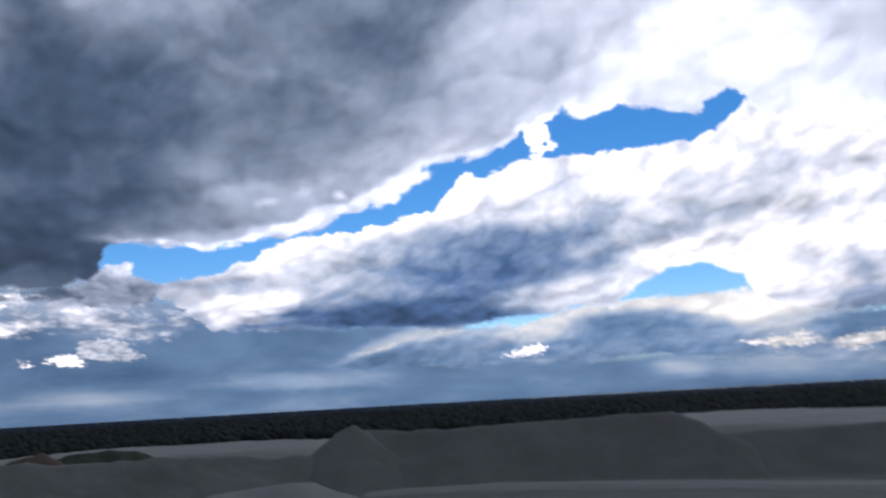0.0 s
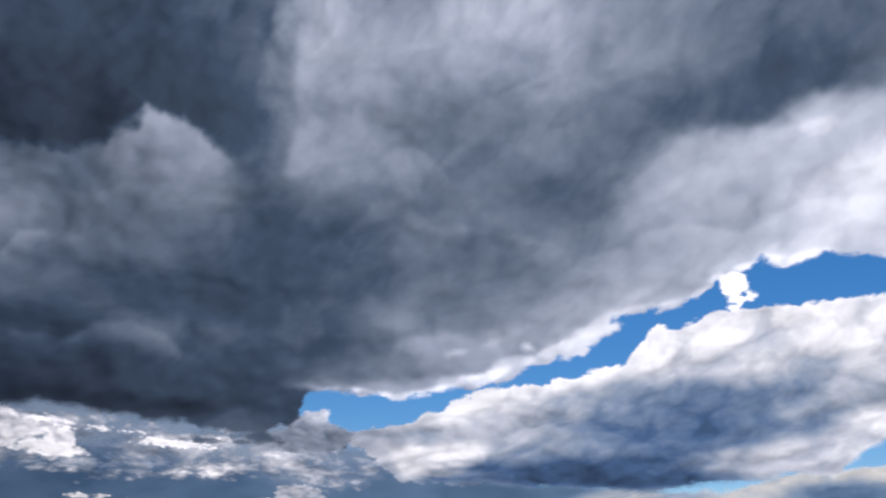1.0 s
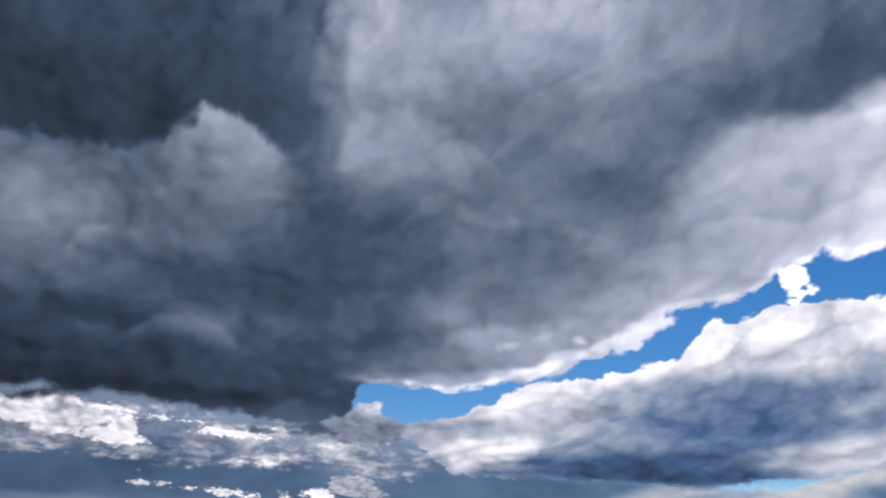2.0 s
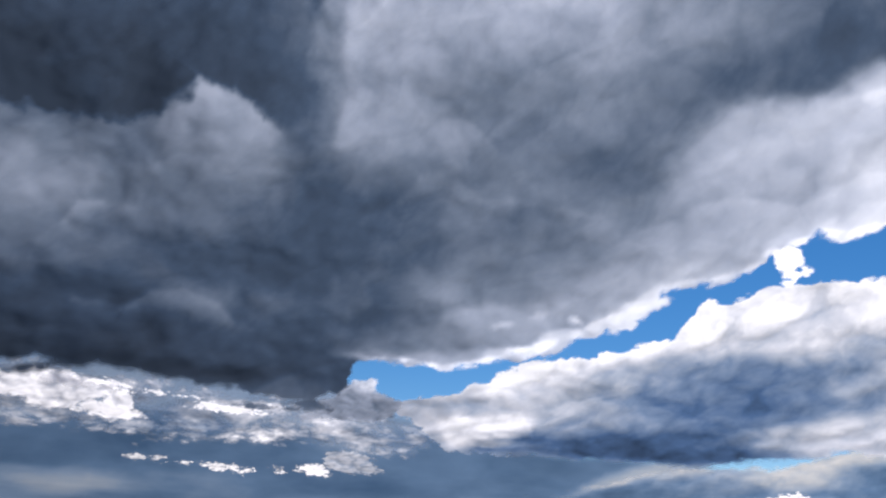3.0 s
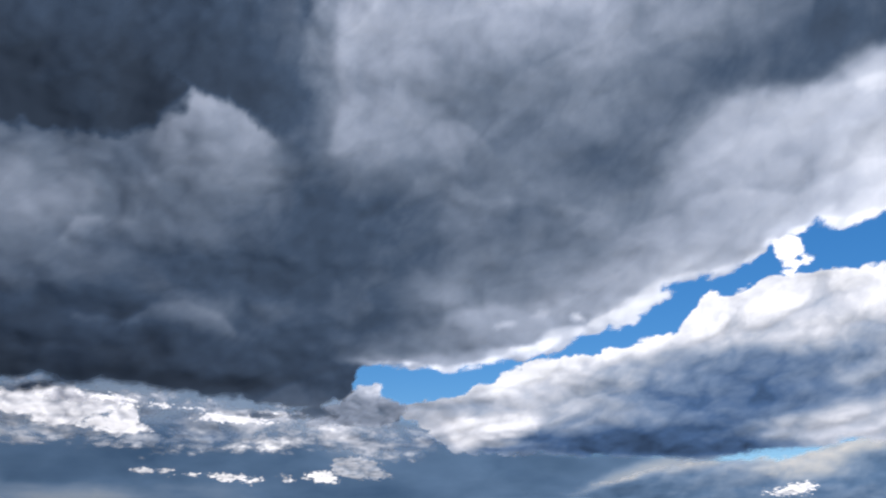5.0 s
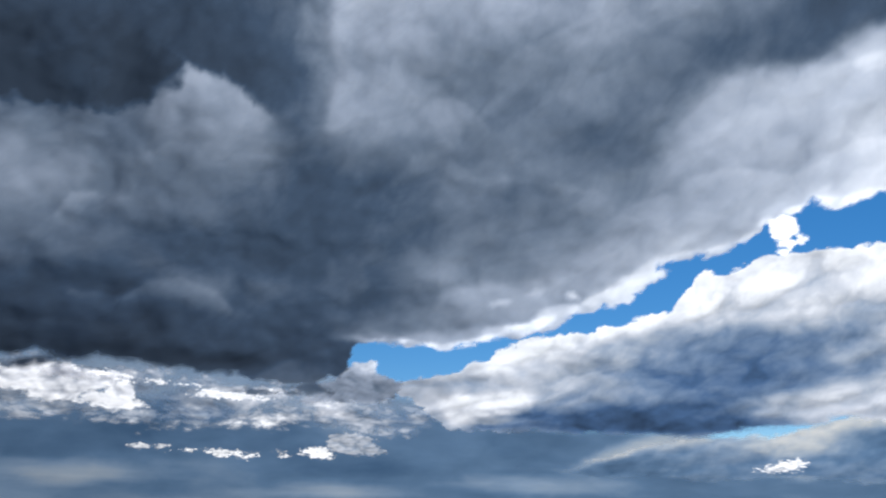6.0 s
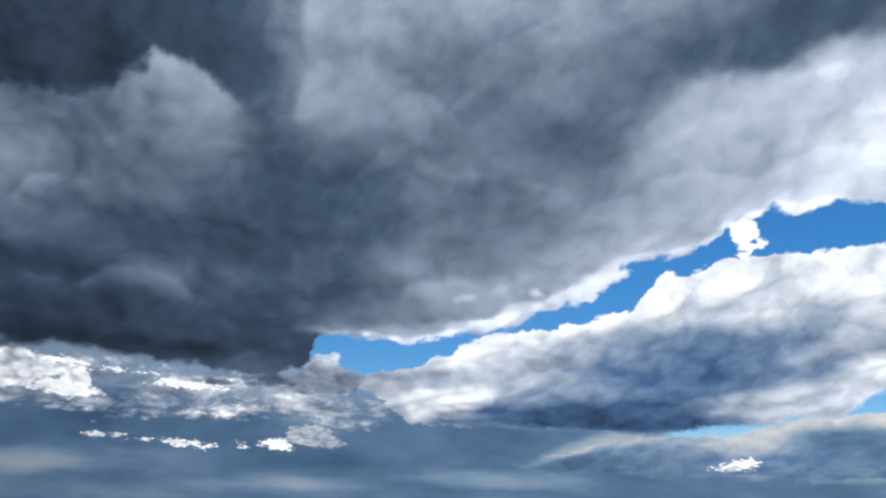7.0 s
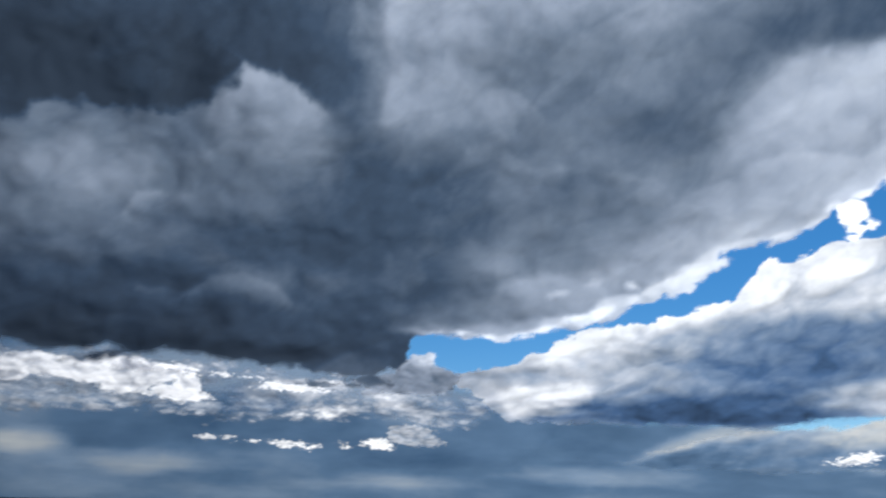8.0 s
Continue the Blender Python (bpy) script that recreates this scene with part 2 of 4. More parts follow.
def heap_cloud(name, puffs, radius, label, seed, material=None, reach=1.0, group="", size=1.0):
    az = [p[0] for p in puffs]
    el = [p[1] for p in puffs]
    w = max(p[2] for p in puffs) + 1.5
    h = max(max(p[2] * abs(math.sin(radians(p[4]))), p[3]) for p in puffs) + 1.5
    return cloud(name, material or puff_vapour, radius, (min(az) - w, max(az) + w), (min(el) - h, max(el) + h), 0.1,
                 lambda a, e, d: heap(d, puffs), lambda d: painted_tone(d, 0.8, puffs, reach), 8.0, label, seed, group=group, warp=0.25, lumps=(size, 5.0 * size, 0.2, 0.16 * size))


# distant haze with rain under it, all round the horizon
haze_top = [(-52.1, 11.48), (-45.2, 11.15), (-34.7, 11.58), (-26.7, 10.38), (-22.5, 9.37), (-18.3, 8.58), (-15.8, 7.95), (-10.0, 6.95), (-6.0, 6.57), (-2.0, 6.33), (1.1, 5.92), (3.6, 4.50), (8.6, 3.80), (29.3, 2.62)]
haze_tone = [(-40.9, 5.0, 5.85, 0.92, 1, 0.31), (-33.9, 4.9, 5.02, 0.67, 1, 0.34), (-41.8, 2.2, 3.34, 0.38, -2, 0.65),
         (-33.5, 2.3, 8.36, 0.67, 1, 0.4), (-20.2, 4.8, 5.02, 1.67, 1, 0.35), (-14.1, 5.0, 4.18, 1.25, 1, 0.31),
         (-18.1, 2.1, 8.36, 0.84, 1, 0.39), (-11.7, 2.0, 3.34, 0.38, 1, 0.56), (-25.9, 1.0, 4.18, 0.33, 1, 0.56),
         (-38.5, 0.3, 6.27, 0.42, 1, 0.49), (-26.1, 3.5, 4.18, 0.59, 1, 0.36), (-10.1, 3.5, 3.34, 0.84, 1, 0.31),
         (-2.2, 1.7, 6.27, 0.59, 1, 0.36), (-43.1, 4.4, 3.76, 0.75, 1, 0.34), (-38.0, 5.2, 2.93, 0.5, 1, 0.33)] \
        + [(-32.9, 6.0, 2.09, 0.42, 1, 0.42), (-31.2, 7.8, 2.09, 0.29, 1, 0.57), (-28.4, 7.3, 3.34, 0.59, 1, 0.54),
         (-22.9, 5.5, 2.51, 0.75, 1, 0.54), (-21.6, 7.6, 2.51, 0.75, 1, 0.54), (-41.4, 8.3, 6.27, 0.84, 1, 0.57),
         (-34.4, 8.9, 6.27, 0.84, 1, 0.53), (-18.3, 7.3, 2.51, 0.75, 1, 0.45), (-49.6, 3.1, 1.67, 0.5, 1, 0.72),
         (-50.2, 4.5, 2.51, 0.84, 1, 0.53), (-48.6, 6.4, 3.34, 0.84, 1, 0.57), (-42.0, 1.9, 2.09, 0.21, 1, 0.57),
         (-48.4, 1.4, 4.18, 0.84, 1, 0.48), (-11.2, 2.0, 3.34, 0.46, 0, 0.65), (-3.9, 4.0, 2.51, 0.42, 12, 0.68)] \
        + [(-6.8, 3.5, 1.67, 0.29, 9, 0.62), (6.0, 2.9, 1.59, 0.33, 0, 0.81), (2.8, 4.1, 2.51, 0.5, 2, 0.57),
         (-1.4, 2.7, 5.02, 0.67, -3, 0.28), (8.3, 1.4, 6.27, 0.67, -3, 0.4), (16.4, 1.2, 1.34, 0.29, -3, 0.74),
         (-8.1, 0.4, 10.45, 0.5, 0, 0.4), (-25.0, 1.5, 2.51, 0.38, -3, 0.62), (21.7, 1.0, 5.02, 0.5, -3, 0.54),
         (-19.7, 2.8, 6.27, 0.84, -3, 0.26), (-23.2, 0.1, 8.36, 0.5, 0, 0.41), (-42.0, 2.04, 2.31, 0.27, 0, 0.78),
         (-42.2, 1.79, 1.73, 0.23, 0, 0.74), (-50.1, 3.2, 1.15, 0.38, 0, 0.78), (-10.5, 1.76, 4.23, 0.35, 0, 0.65)] \
        + [(-24.9, 1.31, 2.31, 0.27, 0, 0.57)]
cloud("distant_haze", haze_vapour, 4870.0, (-180, 180), (-0.6, 16.0), 0.4, lambda a, e, d: band(a, e, None, haze_top),
      lambda d: painted_tone(d, 0.34, haze_tone, 0.75), 10.0, "blue-grey rain haze along the horizon", 3.1, kind="structure", warp=0.3)

# long low cloud
low_top = [(-10.1, 2.88), (-8.0, 3.38), (-5.6, 4.1), (-3.2, 4.78), (1.8, 5.19), (5.1, 5.23), (8.3, 5.89), (10.8, 6.56), (12.8, 6.4), (16.7, 6.55), (21.7, 6.62), (25.7, 5.17), (29.5, 4.4)]
low_low = [(-10.1, 2.50), (-6.1, 2.17), (1.5, 1.89), (14.0, 1.81), (29.0, 0.49)]
low_tone = [(-5.2, 4.2, 2.09, 0.38, 16, 0.82), (-0.1, 4.8, 2.93, 0.38, 6, 0.75), (6.9, 4.8, 2.51, 0.75, 1, 0.82),
         (5.0, 4.1, 2.93, 0.5, 1, 0.72), (11.1, 5.7, 2.09, 0.5, 11, 0.81), (13.7, 6.0, 1.67, 0.42, 6, 0.81),
         (1.7, 3.6, 3.34, 0.92, 1, 0.48), (12.2, 4.4, 2.93, 0.92, 1, 0.4), (-2.9, 3.0, 3.34, 0.75, 1, 0.37),
         (8.7, 2.8, 3.34, 0.67, 1, 0.42), (3.0, 2.5, 2.51, 0.59, 1, 0.41), (16.7, 5.4, 2.93, 0.5, -3, 0.9),
         (21.5, 5.0, 2.09, 0.92, -3, 0.93), (23.9, 4.2, 2.51, 0.92, -3, 0.85), (13.8, 4.5, 3.34, 0.75, 0, 0.4)] \
        + [(26.6, 3.6, 2.51, 0.75, -3, 0.37), (18.4, 3.7, 2.93, 0.75, -3, 0.45), (28.1, 3.1, 1.67, 0.75, -3, 0.36),
         (16.3, 1.7, 4.18, 0.75, -3, 0.44), (25.3, 1.5, 3.34, 0.59, -3, 0.53)]
cloud("low_cloud", low_vapour, 4500.0, (-14, 45), (-1, 14), 0.2, lambda a, e, d: band(a, e, low_low, low_top),
      lambda d: painted_tone(d, 0.40, low_tone, 0.7), 10.0, "long low blue-grey cloud with a pale top edge", 7.7, shear=0.3, warp=0.3, lumps=(1.6, 6.0, 0.12, 0.16),
      bright=(0.6, "pale_edge", "cream sunlit upper edge", "shaded_base", "flat blue-grey base"))

# cumulus ridge
ridge_top = [(-26.0, 5.0), (-21.6, 7.6), (-20.6, 8.84), (-19.4, 9.22), (-17.7, 9.49), (-16.1, 9.75), (-15.5, 10.34), (-14.0, 10.5), (-13.2, 11.26), (-11.9, 11.7), (-10.9, 12.33), (-9.4, 12.18), (-8.1, 12.47), (-6.9, 12.48), (-5.2, 13.04), (-4.0, 12.94), (-2.8, 13.4), (-1.1, 13.65), (-0.3, 13.78), (0.5, 14.47), (1.2, 15.83), (2.2, 16.46), (3.4, 16.23), (4.6, 16.55), (6.2, 16.98), (8.4, 16.97), (9.9, 17.17), (12.0, 17.02), (14.3, 17.07), (15.9, 16.99), (18.8, 17.19), (21.6, 17.9), (22.9, 19.05), (23.9, 18.65), (26.3, 17.85), (31.1, 15.95), (48.0, 14.75)]
ridge_low = [(-26.0, 9.5), (-21.9, 7.9), (-21.0, 8.18), (-19.3, 7.29), (-17.2, 5.55), (-13.9, 5.43), (-9.8, 5.46), (-5.9, 5.16), (-2.0, 4.92), (1.0, 4.85), (5.5, 5.57), (8.7, 5.71), (9.1, 5.98), (12.4, 5.66), (14.1, 7.06), (16.2, 8.16), (18.9, 8.4), (21.4, 7.35), (22.1, 5.91), (24.0, 4.77), (26.6, 4.11), (29.5, 4.12)]
ridge_tone = [(-16.0, 8.9, 2.09, 0.59, 22, 0.96), (-12.7, 10.5, 2.09, 0.92, 22, 0.99), (-10.2, 11.2, 2.09, 0.84, 2, 0.99),
         (-6.5, 12.1, 2.51, 0.54, 10, 0.99), (-2.4, 12.8, 2.09, 0.54, 12, 0.96), (1.5, 13.3, 2.09, 0.75, 2, 0.9),
         (2.5, 15.6, 1.67, 0.75, 2, 0.91), (5.5, 15.0, 2.51, 1.17, 2, 0.84), (9.2, 15.8, 2.51, 1.05, 2, 0.84),
         (12.0, 16.2, 1.67, 1.05, 2, 0.86), (9.9, 13.8, 2.51, 0.75, 2, 0.84), (7.0, 13.0, 2.09, 0.42, 2, 0.75),
         (-14.3, 7.6, 2.51, 0.54, 2, 0.99), (-16.3, 6.9, 1.25, 0.5, 2, 0.96), (-11.5, 7.9, 1.25, 0.46, 2, 0.99)] \
        + [(-14.7, 6.8, 2.51, 0.17, 2, 0.67), (-16.7, 6.3, 1.25, 0.25, 2, 0.92), (-12.7, 6.2, 1.25, 0.17, 2, 0.78),
         (-13.5, 9.1, 2.09, 0.67, 2, 0.7), (-15.6, 8.3, 1.25, 0.29, 2, 0.63), (-9.4, 9.6, 1.67, 1.05, 2, 0.75),
         (-7.0, 9.2, 2.09, 1.46, 2, 0.59), (-3.8, 10.3, 2.09, 1.25, 2, 0.53), (-4.3, 8.4, 2.51, 1.05, 2, 0.46),
         (-0.6, 11.2, 2.09, 0.67, 2, 0.51), (-1.2, 8.4, 2.09, 1.05, 2, 0.38), (-3.7, 6.2, 5.85, 0.67, 2, 0.24),
         (-8.7, 6.5, 2.09, 0.59, 2, 0.33), (1.1, 9.1, 2.51, 1.67, 2, 0.33), (4.9, 10.5, 2.93, 1.25, 2, 0.33)] \
        + [(2.8, 8.0, 2.93, 1.05, 2, 0.3), (7.7, 10.7, 2.51, 1.05, 2, 0.35), (8.2, 8.9, 2.51, 0.84, 2, 0.34),
         (10.9, 11.2, 1.25, 0.75, 2, 0.41), (10.5, 10.2, 1.05, 0.59, 2, 0.74), (11.5, 9.1, 1.25, 0.84, 2, 0.45),
         (11.8, 12.6, 1.25, 0.84, 2, 0.51), (4.1, 6.9, 2.09, 0.38, 10, 0.59), (6.9, 7.4, 1.67, 0.29, 10, 0.74),
         (9.6, 7.2, 2.09, 0.5, 10, 0.79), (11.2, 7.7, 1.25, 0.59, 10, 0.78), (19.5, 13.7, 3.34, 0.67, 5, 0.74),
         (24.5, 14.1, 2.51, 0.54, 7, 0.73), (20.5, 12.2, 3.34, 0.63, 5, 0.67), (16.6, 11.7, 2.51, 0.63, 5, 0.71)] \
        + [(13.3, 11.0, 2.51, 0.54, 5, 0.64), (8.4, 12.2, 1.67, 0.5, -3, 0.75), (27.6, 11.0, 2.51, 0.54, 5, 0.8),
         (25.4, 10.7, 1.67, 0.54, 5, 0.82), (11.6, 14.7, 4.18, 1.05, 5, 0.9), (27.2, 15.6, 4.18, 1.67, -3, 0.87),
         (28.4, 12.3, 2.51, 0.59, 5, 0.88), (25.2, 9.0, 2.51, 1.05, -3, 0.94), (23.9, 6.9, 2.09, 1.25, -3, 0.96),
         (29.2, 8.5, 1.67, 1.25, -3, 0.9), (25.1, 5.5, 2.09, 0.5, -3, 0.7), (28.4, 7.1, 1.67, 0.75, -3, 0.63),
         (28.7, 4.8, 1.67, 0.67, -3, 0.41), (27.7, 5.8, 1.25, 0.33, 5, 0.96), (17.1, 9.2, 2.09, 0.42, -3, 0.94)] \
        + [(11.4, 8.1, 1.67, 0.5, 7, 0.8), (8.8, 7.1, 2.09, 0.38, 5, 0.84), (5.9, 6.7, 1.67, 0.33, 7, 0.75),
         (-15.2, 8.64, 0.92, 0.38, 0, 0.62), (-10.6, 9.45, 1.38, 0.69, 0, 0.66), (-8.8, 7.6, 1.31, 0.69, 0, 0.52),
         (-18.3, 8.53, 1.15, 0.31, 0, 0.7), (-1.6, 12.06, 2.31, 0.46, 10, 0.55), (3.0, 11.36, 1.92, 0.54, 0, 0.42),
         (-5.4, 6.56, 5.0, 0.54, 0, 0.2), (-0.8, 5.84, 3.85, 0.46, 0, 0.2), (8.1, 14.74, 2.31, 0.54, 10, 0.8),
         (11.7, 15.18, 1.92, 0.46, 5, 0.86), (-19.1, 7.7, 1.0, 0.38, 0, 0.55), (-17.8, 6.24, 0.62, 0.54, 0, 0.45)] \
        + [(-13.9, 5.5, 1.92, 0.15, 0, 0.42), (-10.9, 5.98, 1.54, 0.38, 0, 0.36), (-15.6, 8.63, 1.54, 0.31, 0, 0.6),
         (-9.4, 8.27, 0.77, 0.77, 0, 0.55), (-12.7, 8.48, 1.54, 0.19, 0, 0.6)]
ridge_heads = [(-16.0, 7.42, 0.92, 0.46, 0, 0.97), (-13.9, 7.72, 0.85, 0.42, 0, 0.96), (-12.1, 7.85, 0.85, 0.42, 0, 0.97),
         (-10.9, 7.56, 0.54, 0.31, 0, 0.9), (-16.7, 6.59, 0.54, 0.35, 0, 0.95), (-14.5, 6.67, 1.23, 0.31, 0, 0.86),
         (-12.7, 6.8, 1.15, 0.31, 0, 0.8), (-13.9, 5.98, 0.92, 0.15, 0, 0.88)]
cloud("cumulus_cloud", cumulus_vapour, 3780.0, (-25, 48), (0, 30), 0.13, lambda a, e, d: band(a, e, ridge_low, ridge_top) + 0.2,
      lambda d: painted_tone(d, 0.85, ridge_tone), 30.0, "sunlit white cumulus ridge with a dark blue base", 1.3, shear=0.25, warp=0.2, lumps=(2.4, 12.0, 0.19, 0.30), heads=ridge_heads,
      crisp_of=lambda a, e: np.clip(0.35 + 0.5 * (e - np.interp(a, *zip(*ridge_low))) + np.maximum(-9 - a, 0), 0.3, 1),
      bright=(0.6, "sunlit_top", "brilliant white sunlit billows", "shaded_base", "dark slate-blue shaded base"))

# small cumulus near the horizon
for puffs, seed in zip([
    [(-38.1, 3.8, 0.92, 0.29, 1, 0.80), (-36.8, 3.8, 0.75, 0.29, 1, 0.86)],
    [(-35.2, 3.7, 0.67, 0.25, 1, 0.94), (-32.8, 3.7, 2.30, 0.33, -3, 0.96), (-31.1, 3.5, 1.00, 0.29, 1, 0.96)],
    [(-28.6, 3.6, 0.75, 0.21, 1, 0.96)],
    [(-26.3, 3.8, 1.34, 0.46, 1, 0.99), (-27.3, 3.6, 0.75, 0.25, 1, 0.98)],
    [(-23.8, 4.3, 1.76, 0.75, 1, 0.65), (-24.6, 4.5, 0.92, 0.59, 1, 0.73), (-22.6, 4.0, 1.67, 0.42, 1, 0.59)],
    [(5.2, 2.8, 1.50, 0.29, 1, 0.88), (6.2, 3.0, 1.17, 0.38, 1, 0.96)]], (2.2, 4.1, 6.3, 8.8, 5.2, 9.4)):
    heap_cloud("small_cloud", puffs, 3900.0, "small bright white cloud low over the horizon", seed, tiny_vapour, size=0.6, group="small clouds over the horizon")
for puffs, seed in zip([
    [(23.7, 2.6, 2.34, 0.54, 0, 0.87), (21.6, 2.6, 1.42, 0.33, -3, 0.76), (22.6, 2.6, 1.67, 0.33, -3, 0.80),
         (24.4, 3.0, 1.67, 0.33, 2, 0.75)],
    [(27.8, 2.2, 2.01, 0.59, 5, 0.80), (29.3, 2.4, 1.67, 0.50, 5, 0.78)],
    [(27.4, 5.4, 1.42, 0.38, 2, 0.93), (28.5, 5.7, 1.09, 0.42, 12, 0.93)],
    [(-28.5, 3.7, 0.84, 0.25, -3, 0.96)]], (12.2, 14.1, 16.3, 18.8)):
    heap_cloud("small_cloud", puffs, 3900.0, "small cream-white cloud low over the horizon", seed, cream_vapour, size=0.7, group="small clouds over the horizon")
scrap_low = [(-50.8, 4.28), (-44.2, 5.00), (-33.8, 4.70), (-20.6, 4.82), (-16.6, 5.32)]
scrap_top = [(-51.6, 9.9), (-44.9, 9.92), (-34.3, 9.39), (-20.8, 8.51), (-16.6, 7.42)]
scrap_tone = [(-30.6, 5.6, 1.09, 0.38, 2, 0.94), (-31.7, 5.3, 1.25, 0.33, 2, 0.88), (-29.4, 6.0, 1.00, 0.29, 2, 0.96),
         (-24.8, 6.5, 2.93, 0.63, 2, 0.75), (-21.6, 7.0, 1.67, 0.46, 2, 0.71), (-28.0, 7.0, 2.09, 0.46, 2, 0.80),
         (-26.3, 5.6, 2.09, 0.54, 2, 0.67), (-26.0, 7.1, 1.25, 0.25, 2, 0.88), (-23.2, 5.9, 2.09, 0.50, 2, 0.69),
         (-36.0, 5.6, 0.29, 0.13, 2, 0.89), (-36.4, 6.5, 1.00, 0.54, 2, 0.59), (-33.3, 6.0, 1.25, 0.46, 2, 0.56),
         (-20.7, 5.8, 2.09, 0.54, 2, 0.59), (-37.9, 7.2, 0.84, 0.42, 2, 0.63)] \
        + [(-29.7, 7.9, 2.09, 0.25, 2, 0.78)]
cloud("broken_cloud", scrap_vapour, 4350.0, (-75, -12), (2, 14), 0.15, lambda a, e, d: np.maximum(np.minimum(band(a, e, scrap_low, scrap_top) * 0.8, 0.95), heap(d, scrap_tone)),
      lambda d: painted_tone(d, 0.68, scrap_tone), 10.0, "broken pale grey scraps of cloud below the storm", 21.0, warp=0.3)
heap_cloud("ragged_cumulus", [(-43.9, 7.6, 2.09, 1.17, 2, 0.88), (-45.1, 8.2, 1.25, 0.75, 2, 0.98), (-42.0, 7.9, 1.67, 0.75, 2, 0.80),
         (-41.2, 6.8, 1.67, 0.46, 2, 0.95), (-39.9, 7.0, 0.92, 0.92, 2, 0.99), (-38.9, 6.5, 1.09, 0.42, 2, 0.96),
         (-42.7, 6.5, 0.92, 0.29, 2, 0.96), (-41.0, 8.4, 2.09, 0.33, -6, 0.89), (-46.3, 7.8, 1.05, 0.92, 2, 0.94),
         (-49.5, 8.1, 2.93, 0.75, 1, 0.88), (-47.8, 7.9, 1.50, 0.75, 1, 0.94), (-50.9, 7.6, 1.25, 0.75, 1, 0.78)], 3890.0, "bright white ragged cumulus under the storm cloud", 23.0)
heap_cloud("flat_cloud", [(-32.7, 7.4, 3.14, 0.38, 2, 0.99), (-34.1, 7.5, 1.67, 0.33, 2, 0.96), (-34.8, 7.2, 1.09, 0.21, 2, 0.94),
         (-37.7, 8.1, 1.67, 0.25, -4, 0.98), (-40.8, 8.4, 2.51, 0.33, -4, 0.96), (-35.3, 8.0, 2.09, 0.21, -4, 0.92),
         (-29.7, 8.0, 1.67, 0.21, 2, 0.88), (-43.4, 8.3, 1.67, 0.50, 2, 0.92), (-30.6, 7.4, 1.67, 0.25, 2, 0.93)], 3880.0, "flat bright white cloud under the storm cloud", 25.0, tiny_vapour)
heap_cloud("grey_cumulus", [(-23.4, 9.7, 1.09, 0.63, 2, 0.96), (-22.7, 10.1, 0.59, 0.42, 2, 1.0), (-23.1, 8.5, 2.26, 1.05, -6, 0.39),
         (-24.9, 8.1, 1.76, 0.75, 2, 0.48), (-21.3, 8.5, 1.09, 0.67, 2, 0.54), (-23.8, 9.3, 1.67, 0.75, 2, 0.61),
         (-26.5, 7.6, 1.25, 0.33, 2, 0.67), (-24.1, 7.4, 1.88, 0.21, 2, 0.63)], 3720.0, "grey cumulus puff with a sunlit rim", 27.0, grey_vapour)
heap_cloud("cumulus_puff", [(7.7, 18.86, 0.88, 0.85, 0, 0.97), (7.3, 19.21, 0.58, 0.58, 0, 0.96), (7.9, 17.71, 0.58, 0.46, 0, 0.94),
         (8.8, 17.86, 0.62, 0.35, 10, 0.95), (7.6, 17.09, 0.5, 0.42, 0, 0.94)], 3700.0, "lone white puff of cloud in the blue gap", 29.0, size=0.55)

# the storm bank; the still darker mass is painted into its tone
bank_low = [(-51.6, 9.0), (-49.6, 8.85), (-46.8, 8.97), (-45.6, 9.6), (-44.2, 9.23), (-41.8, 9.33), (-39.6, 9.3), (-37.0, 8.96), (-35.1, 8.75), (-32.4, 8.89), (-30.8, 8.55), (-28.4, 8.56), (-26.6, 8.59), (-25.2, 9.16), (-24.4, 9.93), (-24.3, 10.75), (-23.9, 11.39), (-22.9, 11.61), (-20.4, 11.33), (-17.4, 11.13), (-14.9, 11.62), (-11.9, 12.35), (-9.4, 12.67), (-7.7, 13.21), (-6.0, 13.69), (-4.5, 14.53), (-3.1, 14.58), (-1.4, 15.74), (-0.5, 16.71), (0.3, 17.36), (1.9, 17.27), (4.3, 17.71), (6.0, 18.67), (6.8, 19.26), (8.7, 19.6), (9.9, 20.07), (12.4, 19.67), (13.7, 19.61), (14.1, 19.63), (17.0, 19.31), (19.9, 18.66), (20.7, 19.58), (21.8, 19.88), (22.9, 18.96), (23.9, 17.89), (26.3, 17.05), (31.1, 15.13)]
